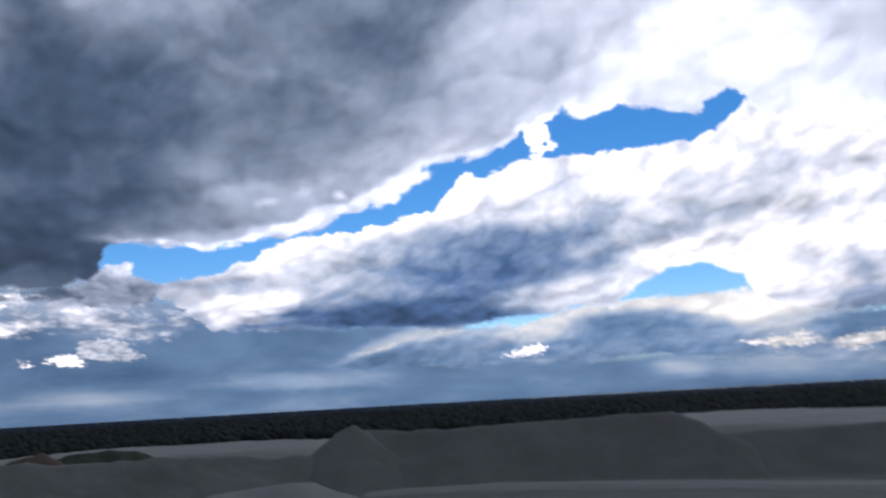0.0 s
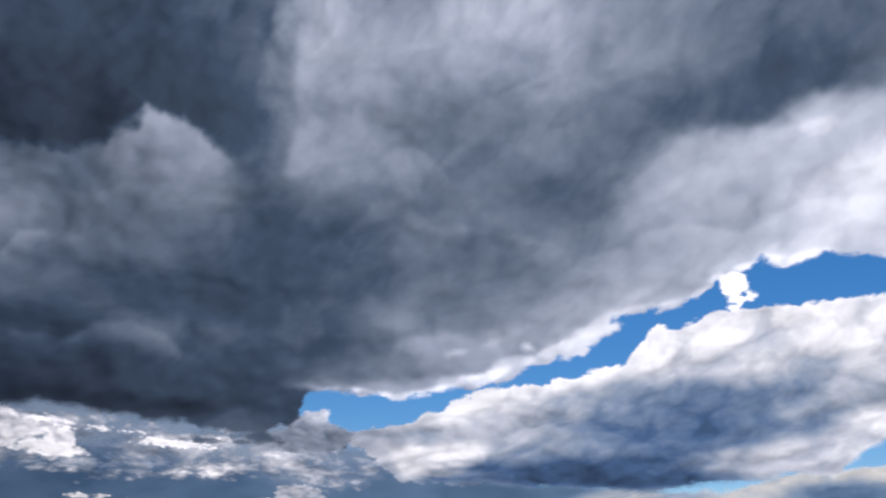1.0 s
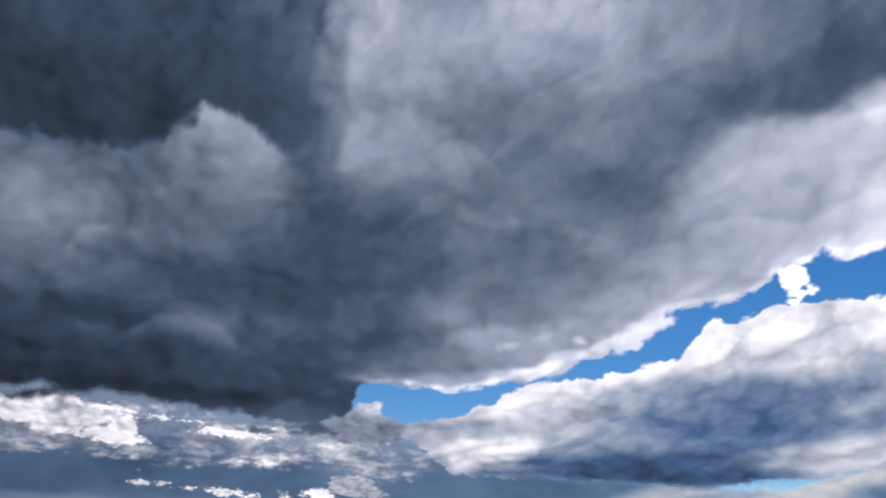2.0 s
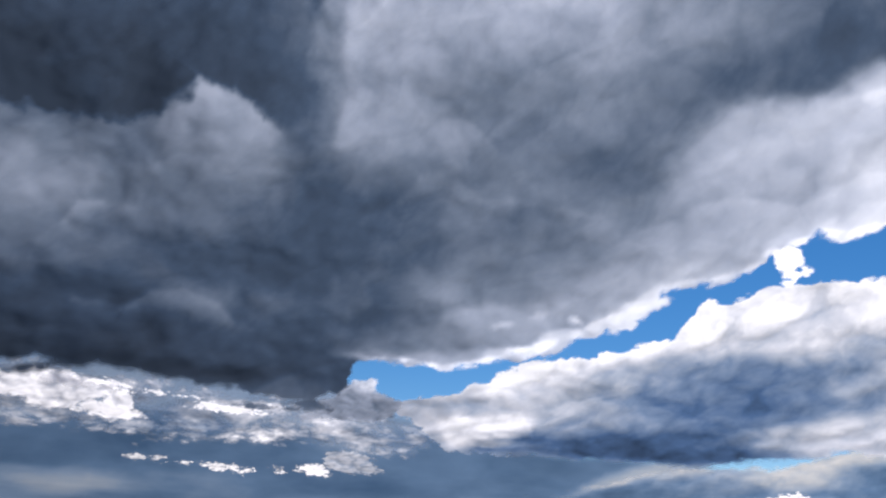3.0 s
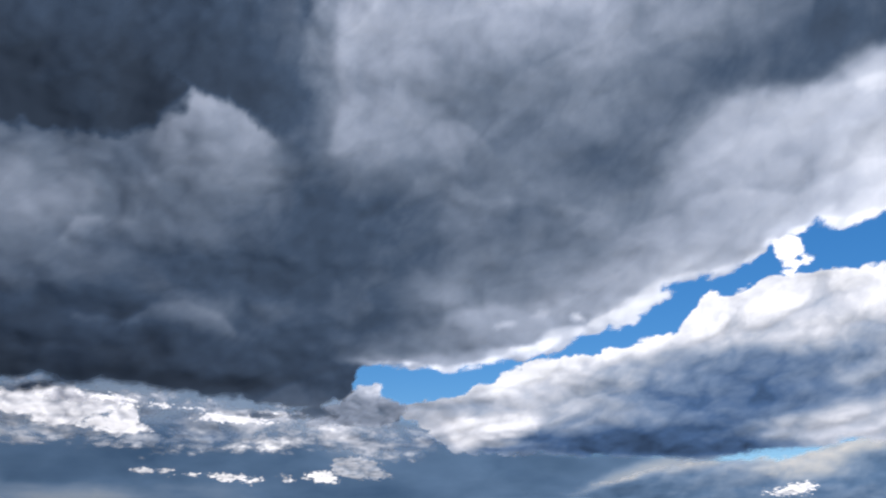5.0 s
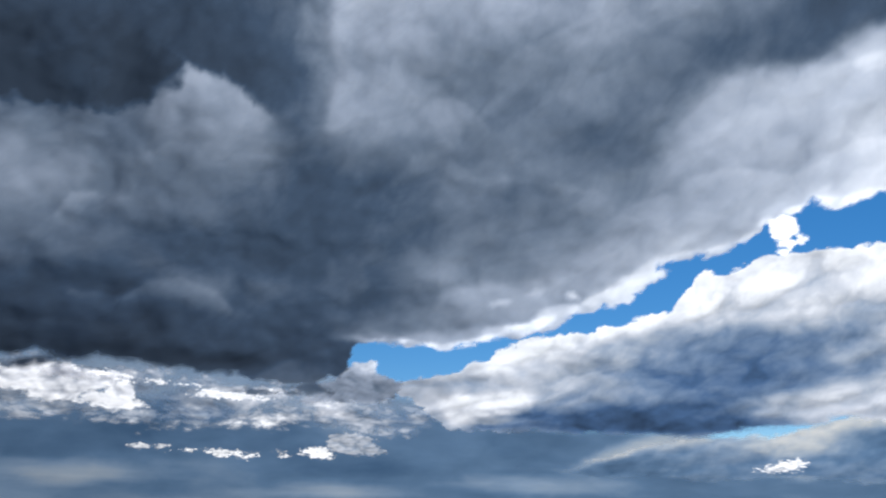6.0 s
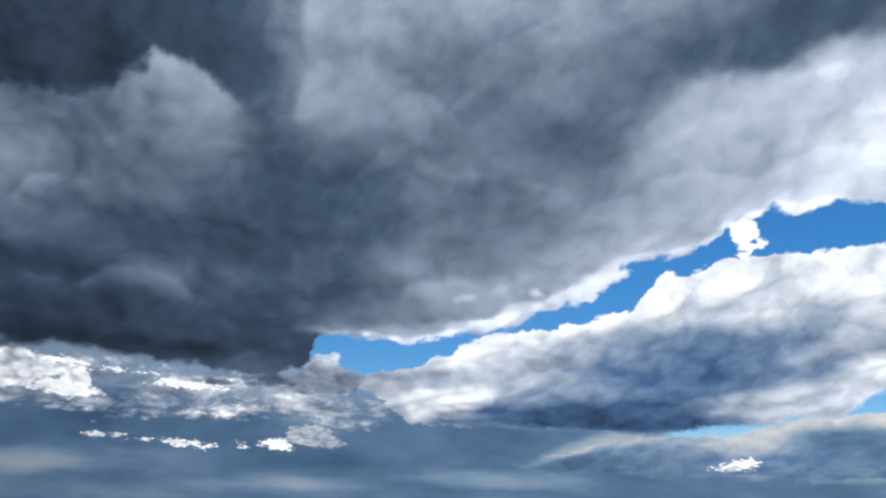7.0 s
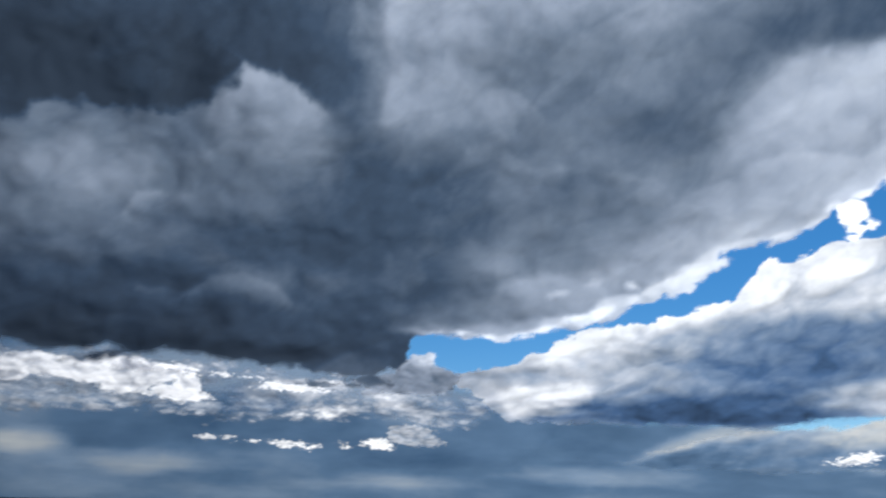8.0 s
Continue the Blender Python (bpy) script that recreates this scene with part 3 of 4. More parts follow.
bank_tone = [(-38.2, 29.2, 1.46, 0.92, 2, 0.48), (-34.6, 29.2, 1.46, 0.63, -13, 0.49), (-32.6, 28.0, 0.84, 0.84, 2, 0.51),
         (-35.6, 26.8, 2.51, 1.46, 2, 0.43), (-36.0, 24.3, 2.51, 1.05, 2, 0.37), (-32.2, 25.2, 1.67, 1.67, 2, 0.38),
         (-38.6, 26.7, 1.25, 1.25, 2, 0.4), (-48.5, 23.4, 2.93, 1.05, 2, 0.36), (-44.2, 24.4, 2.51, 1.05, 2, 0.33),
         (-48.4, 21.5, 1.88, 1.05, 2, 0.5), (-44.9, 22.1, 2.51, 1.05, 2, 0.41), (-40.8, 23.1, 1.67, 1.05, 2, 0.34),
         (-44.1, 20.3, 1.46, 0.38, 7, 0.48), (-40.8, 21.1, 1.67, 0.84, 2, 0.32), (-47.5, 19.4, 2.09, 0.84, 2, 0.39)] \
        + [(-36.8, 21.6, 1.67, 0.63, 2, 0.34), (-46.2, 18.2, 2.51, 0.84, 2, 0.35), (-40.4, 18.8, 2.93, 1.05, 2, 0.28),
         (-36.6, 17.8, 1.67, 0.84, 2, 0.23), (-44.4, 14.7, 3.76, 0.75, 2, 0.25), (-47.8, 16.0, 2.09, 1.25, 2, 0.31),
         (-38.5, 14.8, 1.67, 0.5, 2, 0.33), (-35.8, 15.2, 2.09, 0.5, -8, 0.36), (-41.3, 14.0, 1.67, 0.59, 2, 0.3),
         (-33.6, 14.1, 1.25, 0.75, 2, 0.31), (-39.2, 12.7, 6.27, 1.25, 2, 0.21), (-45.8, 11.5, 3.34, 1.67, 2, 0.2),
         (-33.4, 21.0, 2.09, 1.25, 2, 0.29), (-30.2, 19.3, 2.09, 1.67, 2, 0.24), (-27.8, 21.6, 1.67, 1.67, 2, 0.22)] \
        + [(-29.2, 17.8, 2.51, 0.75, 2, 0.23), (-24.2, 20.6, 2.09, 1.67, 2, 0.26), (-31.9, 15.9, 2.09, 1.25, 2, 0.3),
         (-40.6, 9.9, 6.27, 0.75, 2, 0.15), (-33.1, 9.8, 5.02, 1.05, 2, 0.19), (-29.4, 12.1, 3.34, 1.25, 2, 0.25),
         (-24.5, 13.6, 2.51, 1.25, 2, 0.25), (-28.2, 9.0, 2.51, 0.67, 2, 0.3), (-25.5, 9.9, 0.92, 0.92, 2, 0.25),
         (-21.2, 15.0, 2.51, 1.25, 2, 0.28), (-26.6, 38.0, 0.92, 2.09, 2, 0.71), (-27.8, 37.4, 0.5, 2.09, 2, 0.59),
         (-24.4, 34.2, 1.67, 1.67, 2, 0.55), (-26.4, 34.4, 0.84, 2.51, 2, 0.46), (-23.1, 36.7, 1.25, 1.25, 2, 0.59)] \
        + [(-20.8, 38.8, 1.67, 1.25, 2, 0.49), (-24.1, 31.0, 2.09, 1.67, 2, 0.49), (-20.5, 34.8, 1.25, 1.05, 2, 0.55),
         (-18.9, 32.9, 1.25, 1.05, 2, 0.41), (-24.9, 28.5, 2.09, 1.25, 2, 0.4), (-21.1, 28.7, 2.51, 1.25, 2, 0.42),
         (-16.9, 28.9, 1.25, 0.84, 2, 0.46), (-29.0, 26.4, 1.46, 2.09, 2, 0.26), (-26.4, 25.4, 1.67, 1.25, 2, 0.29),
         (-22.8, 25.3, 1.67, 1.25, 2, 0.26), (-24.4, 23.1, 2.51, 1.25, 2, 0.24), (-20.5, 25.8, 1.05, 0.63, 2, 0.35),
         (-12.5, 38.1, 1.46, 1.25, 32, 0.65), (-9.5, 38.8, 1.67, 1.05, 32, 0.69), (-5.9, 39.3, 1.05, 1.05, 2, 0.73)] \
        + [(-14.6, 36.2, 1.25, 1.05, 2, 0.59), (-16.6, 38.1, 1.05, 1.25, 2, 0.47), (-11.6, 35.7, 1.67, 0.84, 2, 0.51),
         (-7.6, 35.5, 1.67, 1.05, 2, 0.47), (-12.6, 33.4, 2.51, 1.05, 2, 0.39), (-3.8, 34.5, 2.09, 0.84, 2, 0.51),
         (-2.3, 36.1, 2.09, 0.84, 2, 0.47), (1.1, 37.0, 2.51, 1.67, 2, 0.43), (-1.1, 38.4, 1.67, 1.05, 2, 0.49),
         (0.9, 35.1, 1.67, 0.84, 2, 0.45), (4.4, 36.9, 2.09, 1.67, 2, 0.4), (7.8, 35.9, 2.09, 1.67, 2, 0.35),
         (12.6, 34.8, 3.34, 1.25, 2, 0.31), (16.1, 34.6, 1.67, 1.25, 2, 0.28), (14.0, 32.2, 2.51, 1.25, 12, 0.26)] \
        + [(10.1, 32.4, 2.51, 1.05, 12, 0.27), (7.5, 31.8, 2.09, 1.05, 12, 0.27), (3.6, 31.6, 2.09, 1.05, 2, 0.32),
         (1.2, 30.0, 2.09, 1.05, 2, 0.31), (-1.7, 31.9, 2.09, 1.05, 2, 0.36), (-6.4, 30.7, 2.09, 1.05, 2, 0.39),
         (-11.2, 30.5, 2.51, 1.05, 2, 0.35), (-14.0, 31.3, 2.09, 1.05, 2, 0.37), (-10.3, 28.4, 2.93, 1.05, 2, 0.34),
         (-8.0, 26.3, 2.51, 1.05, 2, 0.33), (-4.4, 26.1, 2.51, 1.25, 2, 0.28), (-13.5, 26.8, 2.09, 0.84, 2, 0.38),
         (-1.3, 26.6, 1.67, 1.05, 2, 0.33), (-3.2, 24.8, 2.09, 0.63, 2, 0.32), (-14.9, 24.3, 2.09, 0.75, 2, 0.33)] \
        + [(-10.8, 24.7, 2.51, 0.63, 2, 0.41), (-16.3, 25.6, 1.67, 0.75, 2, 0.34), (5.0, 29.3, 1.67, 0.67, 12, 0.56),
         (4.0, 27.6, 1.67, 0.75, 2, 0.57), (1.7, 26.3, 1.67, 1.05, 22, 0.47), (6.4, 27.7, 1.46, 0.84, 2, 0.65),
         (9.0, 26.5, 1.25, 0.67, 2, 0.76), (8.5, 25.4, 1.05, 0.59, 2, 0.66), (11.2, 27.6, 2.09, 0.84, 2, 0.68),
         (14.6, 28.0, 1.67, 0.92, 12, 0.79), (12.0, 26.1, 2.09, 0.63, 2, 0.6), (6.4, 24.9, 2.09, 0.84, 12, 0.53),
         (9.4, 24.1, 2.09, 0.75, 12, 0.53), (12.4, 24.0, 1.05, 0.59, 2, 0.82), (11.4, 22.8, 1.05, 0.42, 2, 0.76)] \
        + [(14.0, 22.9, 1.05, 0.75, 2, 0.74), (10.2, 22.1, 2.09, 0.5, 12, 0.57), (7.7, 22.8, 1.67, 0.67, 12, 0.52),
         (3.9, 23.7, 2.09, 0.75, 12, 0.43), (1.0, 23.6, 2.09, 0.75, 12, 0.39), (13.2, 20.8, 1.67, 0.5, 7, 0.81),
         (10.8, 21.2, 1.67, 0.42, 7, 0.75), (-19.3, 20.9, 2.09, 1.05, 2, 0.28), (-15.8, 21.4, 1.67, 0.84, 2, 0.35),
         (-13.1, 21.4, 1.67, 0.75, 17, 0.28), (-9.1, 21.8, 2.09, 0.84, 12, 0.35), (-5.5, 22.5, 2.09, 0.75, 12, 0.38),
         (-1.7, 22.2, 2.09, 0.75, 12, 0.41), (2.0, 21.9, 2.09, 0.63, 12, 0.44), (5.2, 21.6, 2.09, 0.75, 12, 0.52)] \
        + [(-12.6, 19.3, 2.09, 0.84, 2, 0.36), (-7.8, 19.7, 2.51, 0.67, 12, 0.36), (-4.0, 20.3, 2.51, 0.67, 12, 0.41),
         (0.2, 20.5, 2.09, 0.67, 17, 0.49), (3.8, 19.8, 1.67, 0.59, 22, 0.59), (1.2, 18.4, 1.67, 0.59, 17, 0.71),
         (-2.4, 18.2, 2.09, 0.59, 17, 0.57), (-5.8, 17.6, 2.51, 0.59, 17, 0.48), (-10.1, 17.6, 2.51, 0.59, 12, 0.41),
         (-14.4, 17.6, 2.09, 0.75, 2, 0.36), (-17.4, 16.4, 1.67, 0.75, 2, 0.47), (-13.5, 15.6, 1.67, 0.59, 2, 0.5),
         (-10.1, 15.2, 2.09, 0.59, 12, 0.54), (-8.4, 16.0, 1.25, 0.42, 22, 0.62), (-14.8, 13.9, 2.51, 0.59, 7, 0.49)] \
        + [(-17.8, 14.3, 1.67, 0.59, 2, 0.43), (-19.9, 13.4, 2.09, 0.5, 2, 0.4), (-20.2, 12.4, 2.51, 0.29, 2, 0.66),
         (-23.2, 12.8, 2.09, 0.59, 2, 0.36), (-21.5, 11.6, 2.09, 0.21, -3, 0.9), (-16.9, 11.6, 2.09, 0.25, 7, 0.84),
         (-13.5, 12.4, 1.67, 0.25, 17, 0.84), (-10.2, 13.2, 1.67, 0.29, 17, 0.84), (-6.8, 14.0, 1.46, 0.33, 27, 0.8),
         (-4.7, 15.0, 1.67, 0.46, 27, 0.88), (-2.2, 16.1, 1.67, 0.46, 27, 0.95), (3.1, 17.7, 1.25, 0.29, 27, 0.78),
         (7.2, 19.6, 1.67, 0.29, 17, 0.8), (11.7, 20.0, 2.09, 0.29, 7, 0.81), (20.0, 24.1, 2.51, 1.67, -3, 0.92)] \
        + [(16.6, 22.8, 2.51, 1.05, -3, 0.88), (12.4, 23.4, 1.67, 1.05, -3, 0.83), (10.5, 25.6, 2.09, 1.25, -3, 0.72),
         (13.2, 26.4, 1.67, 1.05, -3, 0.78), (6.1, 26.1, 1.67, 1.25, -3, 0.69), (4.5, 23.4, 2.51, 0.92, 7, 0.62),
         (8.5, 23.1, 1.67, 0.84, 7, 0.66), (2.1, 20.8, 2.09, 0.92, 7, 0.61), (24.6, 23.2, 2.09, 1.67, -3, 0.9),
         (28.3, 23.1, 2.51, 0.84, -3, 0.81), (31.4, 23.0, 2.09, 0.67, -3, 0.77), (27.8, 20.3, 2.51, 1.25, -3, 0.87),
         (30.9, 19.6, 1.67, 1.25, -3, 0.85), (25.7, 18.1, 1.67, 0.84, -3, 0.87), (29.1, 17.0, 2.51, 1.05, -3, 0.88)] \
        + [(13.4, 20.3, 2.51, 0.5, -3, 0.84), (17.5, 20.3, 2.09, 0.67, -3, 0.83), (4.7, 19.6, 1.67, 0.5, 12, 0.76),
         (2.0, 18.4, 1.67, 0.42, 12, 0.89), (-27.3, 22.1, 1.92, 1.54, 0, 0.24), (-21.2, 24.26, 1.54, 1.54, 30, 0.27),
         (-24.1, 26.14, 2.31, 1.54, 0, 0.38), (-24.0, 30.65, 2.31, 2.31, 0, 0.52), (-19.9, 33.35, 1.54, 1.54, 0, 0.42),
         (-14.4, 31.12, 2.69, 1.92, 0, 0.36), (12.1, 22.65, 1.31, 0.54, -20, 0.84), (13.0, 23.78, 1.15, 0.31, 0, 0.86),
         (9.2, 26.53, 1.15, 0.54, 20, 0.82), (7.0, 21.03, 1.92, 0.38, 10, 0.66), (3.3, 24.18, 2.31, 0.54, 10, 0.56)] \
        + [(-21.1, 35.65, 1.54, 1.54, 0, 0.56), (-17.0, 33.87, 1.54, 1.15, 0, 0.4), (-12.1, 32.33, 2.31, 1.15, 10, 0.36),
         (-24.5, 35.39, 0.77, 1.92, 0, 0.62), (-14.6, 37.04, 1.54, 0.54, 30, 0.64), (-32.6, 31.62, 1.54, 1.92, 0, 0.2)]
bank_fingers = [(-1.1, 16.2, 0.67, 0.33, 27, 0.94), (-8.5, 13.6, 1.50, 0.59, 17, 0.88), (-3.9, 14.9, 1.67, 0.50, 22, 0.92),
         (-11.8, 12.6, 1.50, 0.38, 12, 0.92), (-16.9, 11.6, 1.67, 0.33, 2, 0.92), (-10.2, 13.1, 1.09, 0.38, 12, 0.92),
         (-21.1, 11.7, 1.67, 0.25, 2, 0.92), (3.5, 17.8, 1.09, 0.38, 22, 0.92), (1.1, 17.4, 1.00, 0.33, 12, 0.92),
         (-26.6, 8.4, 1.25, 0.50, 2, 0.26), (-25.3, 9.8, 0.59, 0.67, 2, 0.23), (-30.1, 8.0, 1.67, 0.33, 2, 0.26),
         (-28.1, 7.9, 1.67, 0.25, 2, 0.27), (-45.9, 8.9, 1.67, 0.33, 12, 0.24)]
dark_low = [(-57.0, 22.59), (-50.4, 24.87), (-47.2, 25.23), (-45.2, 26.11), (-43.3, 26.53), (-40.8, 27.32), (-39.6, 28.82), (-38.6, 30.29), (-36.4, 29.79), (-33.1, 29.15), (-31.7, 27.75), (-30.1, 26.82), (-28.5, 27.51), (-27.5, 28.89), (-27.4, 31.13), (-27.3, 33.14), (-27.3, 35.1), (-26.9, 37.46), (-25.0, 42.0), (-23.6, 46.0)]
dark_tone = [(-47.0, 31.0, 6.27, 2.09, 2, 0.13), (-35.8, 33.2, 3.76, 2.09, 2, 0.2), (-50.4, 33.4, 3.76, 1.67, 2, 0.21),
         (-48.6, 26.8, 5.02, 1.25, 2, 0.13), (-41.9, 28.4, 2.51, 1.25, 2, 0.17), (-40.5, 36.1, 5.02, 1.67, 2, 0.24),
         (-32.6, 36.8, 2.51, 2.09, 2, 0.28), (-29.4, 34.9, 1.67, 2.51, 2, 0.31), (-28.9, 30.9, 1.67, 2.09, 2, 0.32),
         (-32.5, 30.5, 2.09, 1.25, 2, 0.23), (-31.0, 39.0, 2.51, 1.25, 2, 0.31), (-39.0, 31.2, 1.67, 0.84, 2, 0.25)]
bank_heads = [(-1.4, 16.27, 0.85, 0.35, 25, 0.97), (-2.6, 15.91, 1.0, 0.46, 25, 0.98), (-4.1, 15.33, 1.08, 0.46, 25, 0.95),
         (-5.8, 14.75, 1.0, 0.42, 25, 0.93), (-4.7, 13.84, 0.85, 0.27, 5, 0.9), (-7.7, 13.94, 1.15, 0.35, 20, 0.93),
         (-7.3, 15.05, 0.62, 0.35, 0, 0.85), (-9.8, 13.32, 1.23, 0.38, 15, 0.95), (-11.9, 12.8, 1.23, 0.35, 12, 0.97),
         (-14.0, 12.1, 1.23, 0.35, 10, 0.97), (-16.1, 11.67, 1.15, 0.35, 5, 0.95), (-18.3, 11.55, 1.15, 0.31, 0, 0.93),
         (-20.4, 11.78, 1.08, 0.27, -5, 0.93), (-22.5, 11.88, 0.96, 0.19, 0, 0.9), (-12.8, 14.73, 1.0, 0.31, 15, 0.7),
         (-10.2, 15.38, 1.0, 0.35, 15, 0.72)] \
        + [(1.1, 17.64, 1.15, 0.35, 15, 0.9), (3.2, 17.83, 1.23, 0.35, 12, 0.92), (5.2, 18.35, 0.92, 0.35, 30, 0.92),
         (6.6, 19.31, 0.77, 0.38, 30, 0.95), (8.8, 19.9, 1.15, 0.38, 15, 0.97), (10.6, 20.28, 1.15, 0.38, 5, 0.97),
         (13.1, 20.13, 1.38, 0.46, 3, 0.97)]
# lit folds painted on the bank: line from left to right with the light below it, strength, reach, sharpness
storm_folds = [
    ([(-40.9, 27.22), (-39.7, 28.9), (-38.7, 30.36), (-36.4, 29.87), (-33.1, 29.23), (-31.5, 27.57)], 0.1, 2.2, 0.25),
    ([(-46.0, 18.88), (-45.1, 20.3), (-43.4, 20.5)], 0.1, 0.7, 0.2),
    ([(-44.1, 14.19), (-42.3, 13.9), (-40.8, 13.73), (-39.1, 14.95), (-36.9, 15.57), (-34.4, 14.95), (-33.1, 13.89)], 0.09, 1.2, 0.25),
    ([(1.2, 26.38), (3.8, 28.79), (4.7, 29.71), (6.0, 30.18), (9.3, 29.95), (12.3, 29.08), (16.4, 29.28)], 0.1, 1.6, 0.35),
    ([(-27.2, 27.49), (-26.8, 30.79), (-27.3, 33.93), (-27.2, 37.42)], 0.09, 1.8, 0.4)] \
    + [([(-16.6, 25.1), (-14.7, 23.9), (-12.0, 24.34), (-9.3, 23.28), (-5.3, 22.97)], 0.05, 1.0, 0.3),
    ([(1.6, 22.95), (5.3, 23.38), (9.1, 22.33), (11.0, 23.01), (13.0, 23.82), (15.4, 23.57)], 0.1, 0.9, 0.3),
    ([(-24.6, 21.93), (-21.6, 23.82), (-20.3, 25.57), (-18.5, 26.07)], 0.06, 1.2, 0.35),
    ([(-18.7, 29.57), (-16.8, 30.05), (-14.4, 28.67), (-13.4, 27.45)], 0.06, 1.2, 0.3),
    ([(-31.2, 8.67), (-29.8, 9.97), (-27.4, 10.95), (-25.8, 11.47)], 0.07, 0.9, 0.25),
    ([(-18.0, 15.2), (-16.3, 16.1), (-14.1, 15.95), (-11.9, 16.61), (-9.4, 16.21)], 0.06, 1.0, 0.3)]


def dark_inside(a, e):
    return np.minimum(band(a, e, dark_low), np.minimum(a + 72, 62 - e))


def storm_painted_tone(d):
    """The bank's painted light and shade, with the blue-black mass that hangs into it."""
    a, e = np.degrees(np.arctan2(d[..., 0], d[..., 1])), np.degrees(np.arcsin(d[..., 2]))
    a, e = a + 0.9 * fbm(a / 5, e / 5 + 3.3), e + 0.5 * fbm(a / 4 + 8.1, e / 4)
    k = np.clip((dark_inside(a, e) + 0.7 * fbm(a / 2.2, e / 2.2) + 0.7) / (1.0 + 0.8 * np.clip(a + 33, 0, 4)), 0, 1)
    k = k * k * (3 - 2 * k)
    c = painted_tone(directions(a, e), 0.38, bank_tone, 1.4)
    c = c + 0.28 * (c - 0.35) * np.clip((0.62 - c) / 0.15, 0, 1)
    return c * (1 - k) + k * painted_tone(d, 0.23, dark_tone, 1.6)


cloud("storm_cloud", storm_vapour, 3600.0, (-78, 56), (2, 64), 0.16,
      lambda a, e, d: np.minimum(np.maximum(band(a, e, bank_low), heap(d, bank_fingers)) + 0.3, np.minimum(np.minimum(a + 77, 55 - a), 63 - e)),
      storm_painted_tone, 30.0, "huge dark slate-grey storm cloud with a bright lower edge", 0.4, shear=0.3, warp=0.3, lumps=(4.5, 24.0, 0.12, 0.34), folds=storm_folds, heads=bank_heads,
      crisp_of=lambda a, e: np.clip((a + 35) / 4, 0.45, 1),
      bright=(0.56, "bright_fringe", "pale sunlit fringe of the bank", "dark_body", "heavy slate-grey body of the storm"))
# unseen overcast added overhead and behind, its tone raised to light the ground
cloud("unseen_deck", deck_vapour, 3640.0, (-180, 180), (6, 89.5), 1.0,
      lambda a, e, d: np.maximum(np.maximum(e - 60, np.abs(a + 11) - 62), np.minimum(e - 12, np.abs(a + 11) - 60)) * 0.8,
      lambda d: painted_tone(d, 0.56, bank_tone[:1]), 30.0, "added grey overcast deck out of view", 41.0, kind="structure")


# ---- ground ----
def ground_material(name, dark, light, scale, fine=1.2, bump=0.3):
    mat, nodes, links = nodes_of(name)
    out = nodes.new("ShaderNodeOutputMaterial")
    bsdf = nodes.new("ShaderNodeBsdfPrincipled")
    bsdf.inputs["Roughness"].default_value = 0.95
    geo = nodes.new("ShaderNodeNewGeometry")
    n = noise_tex(nodes, links, geo.outputs["Position"], scale, 6, 0.6)
    m = noise_tex(nodes, links, geo.outputs["Position"], fine, 5, 0.65)
    both = maths(nodes, links, 'MULTIPLY_ADD', m, 0.4, maths(nodes, links, 'MULTIPLY', n, 0.6))
    ramp = nodes.new("ShaderNodeValToRGB")
    ramp.color_ramp.elements[0].position, ramp.color_ramp.elements[0].color = 0.36, (*dark, 1)
    ramp.color_ramp.elements[1].position, ramp.color_ramp.elements[1].color = 0.62, (*light, 1)
    links.new(both, ramp.inputs[0])
    links.new(ramp.outputs[0], bsdf.inputs["Base Color"])
    bp = nodes.new("ShaderNodeBump")
    bp.inputs["Strength"].default_value = bump
    bp.inputs["Distance"].default_value = 0.6
    links.new(m, bp.inputs["Height"])
    links.new(bp.outputs[0], bsdf.inputs["Normal"])
    links.new(bsdf.outputs[0], out.inputs["Surface"])
    return mat


grey_sand = ground_material("grey_sand", (0.225, 0.206, 0.162), (0.285, 0.262, 0.208), 0.05)
pale_sand = ground_material("pale_sand", (0.37, 0.34, 0.275), (0.46, 0.425, 0.345), 0.04)
brown_soil = ground_material("brown_soil", (0.14, 0.09, 0.06), (0.22, 0.145, 0.095), 0.12)
scrub = ground_material("scrub", (0.05, 0.052, 0.028), (0.10, 0.10, 0.055), 0.15)
forest_floor = ground_material("forest_floor", (0.03, 0.034, 0.018), (0.05, 0.052, 0.03), 0.02)
# distant crowns, the blue of the haze painted into their colour
hazed_woods = ground_material("hazed_woods", (0.030, 0.042, 0.055), (0.040, 0.054, 0.070), 0.012, 0.05)
needles = ground_material("needles", (0.024, 0.028, 0.018), (0.036, 0.039, 0.025), 0.012, 0.15)


def mesh_object(name, verts, faces, material, label="", category="", kind="", smooth_shade=True):
    mesh = bpy.data.meshes.new(name)
    mesh.from_pydata(verts, [], faces)
    mesh.polygons.foreach_set("use_smooth", [smooth_shade] * len(mesh.polygons))
    mesh.materials.append(material)
    return tagged(new(name, mesh), label, category, kind=kind)


def floor_height(x, y):
    """The lookout heap under the camera, the quarry floor and the plain behind it."""
    r = np.hypot(x, y)
    hill = np.clip(28.4 - 0.62 * np.maximum(r - 5.0, 0), 0, 40)
    return hill + 0.25 * fbm(x / 25, y / 25, 4) * np.clip(r / 60, 0, 1)


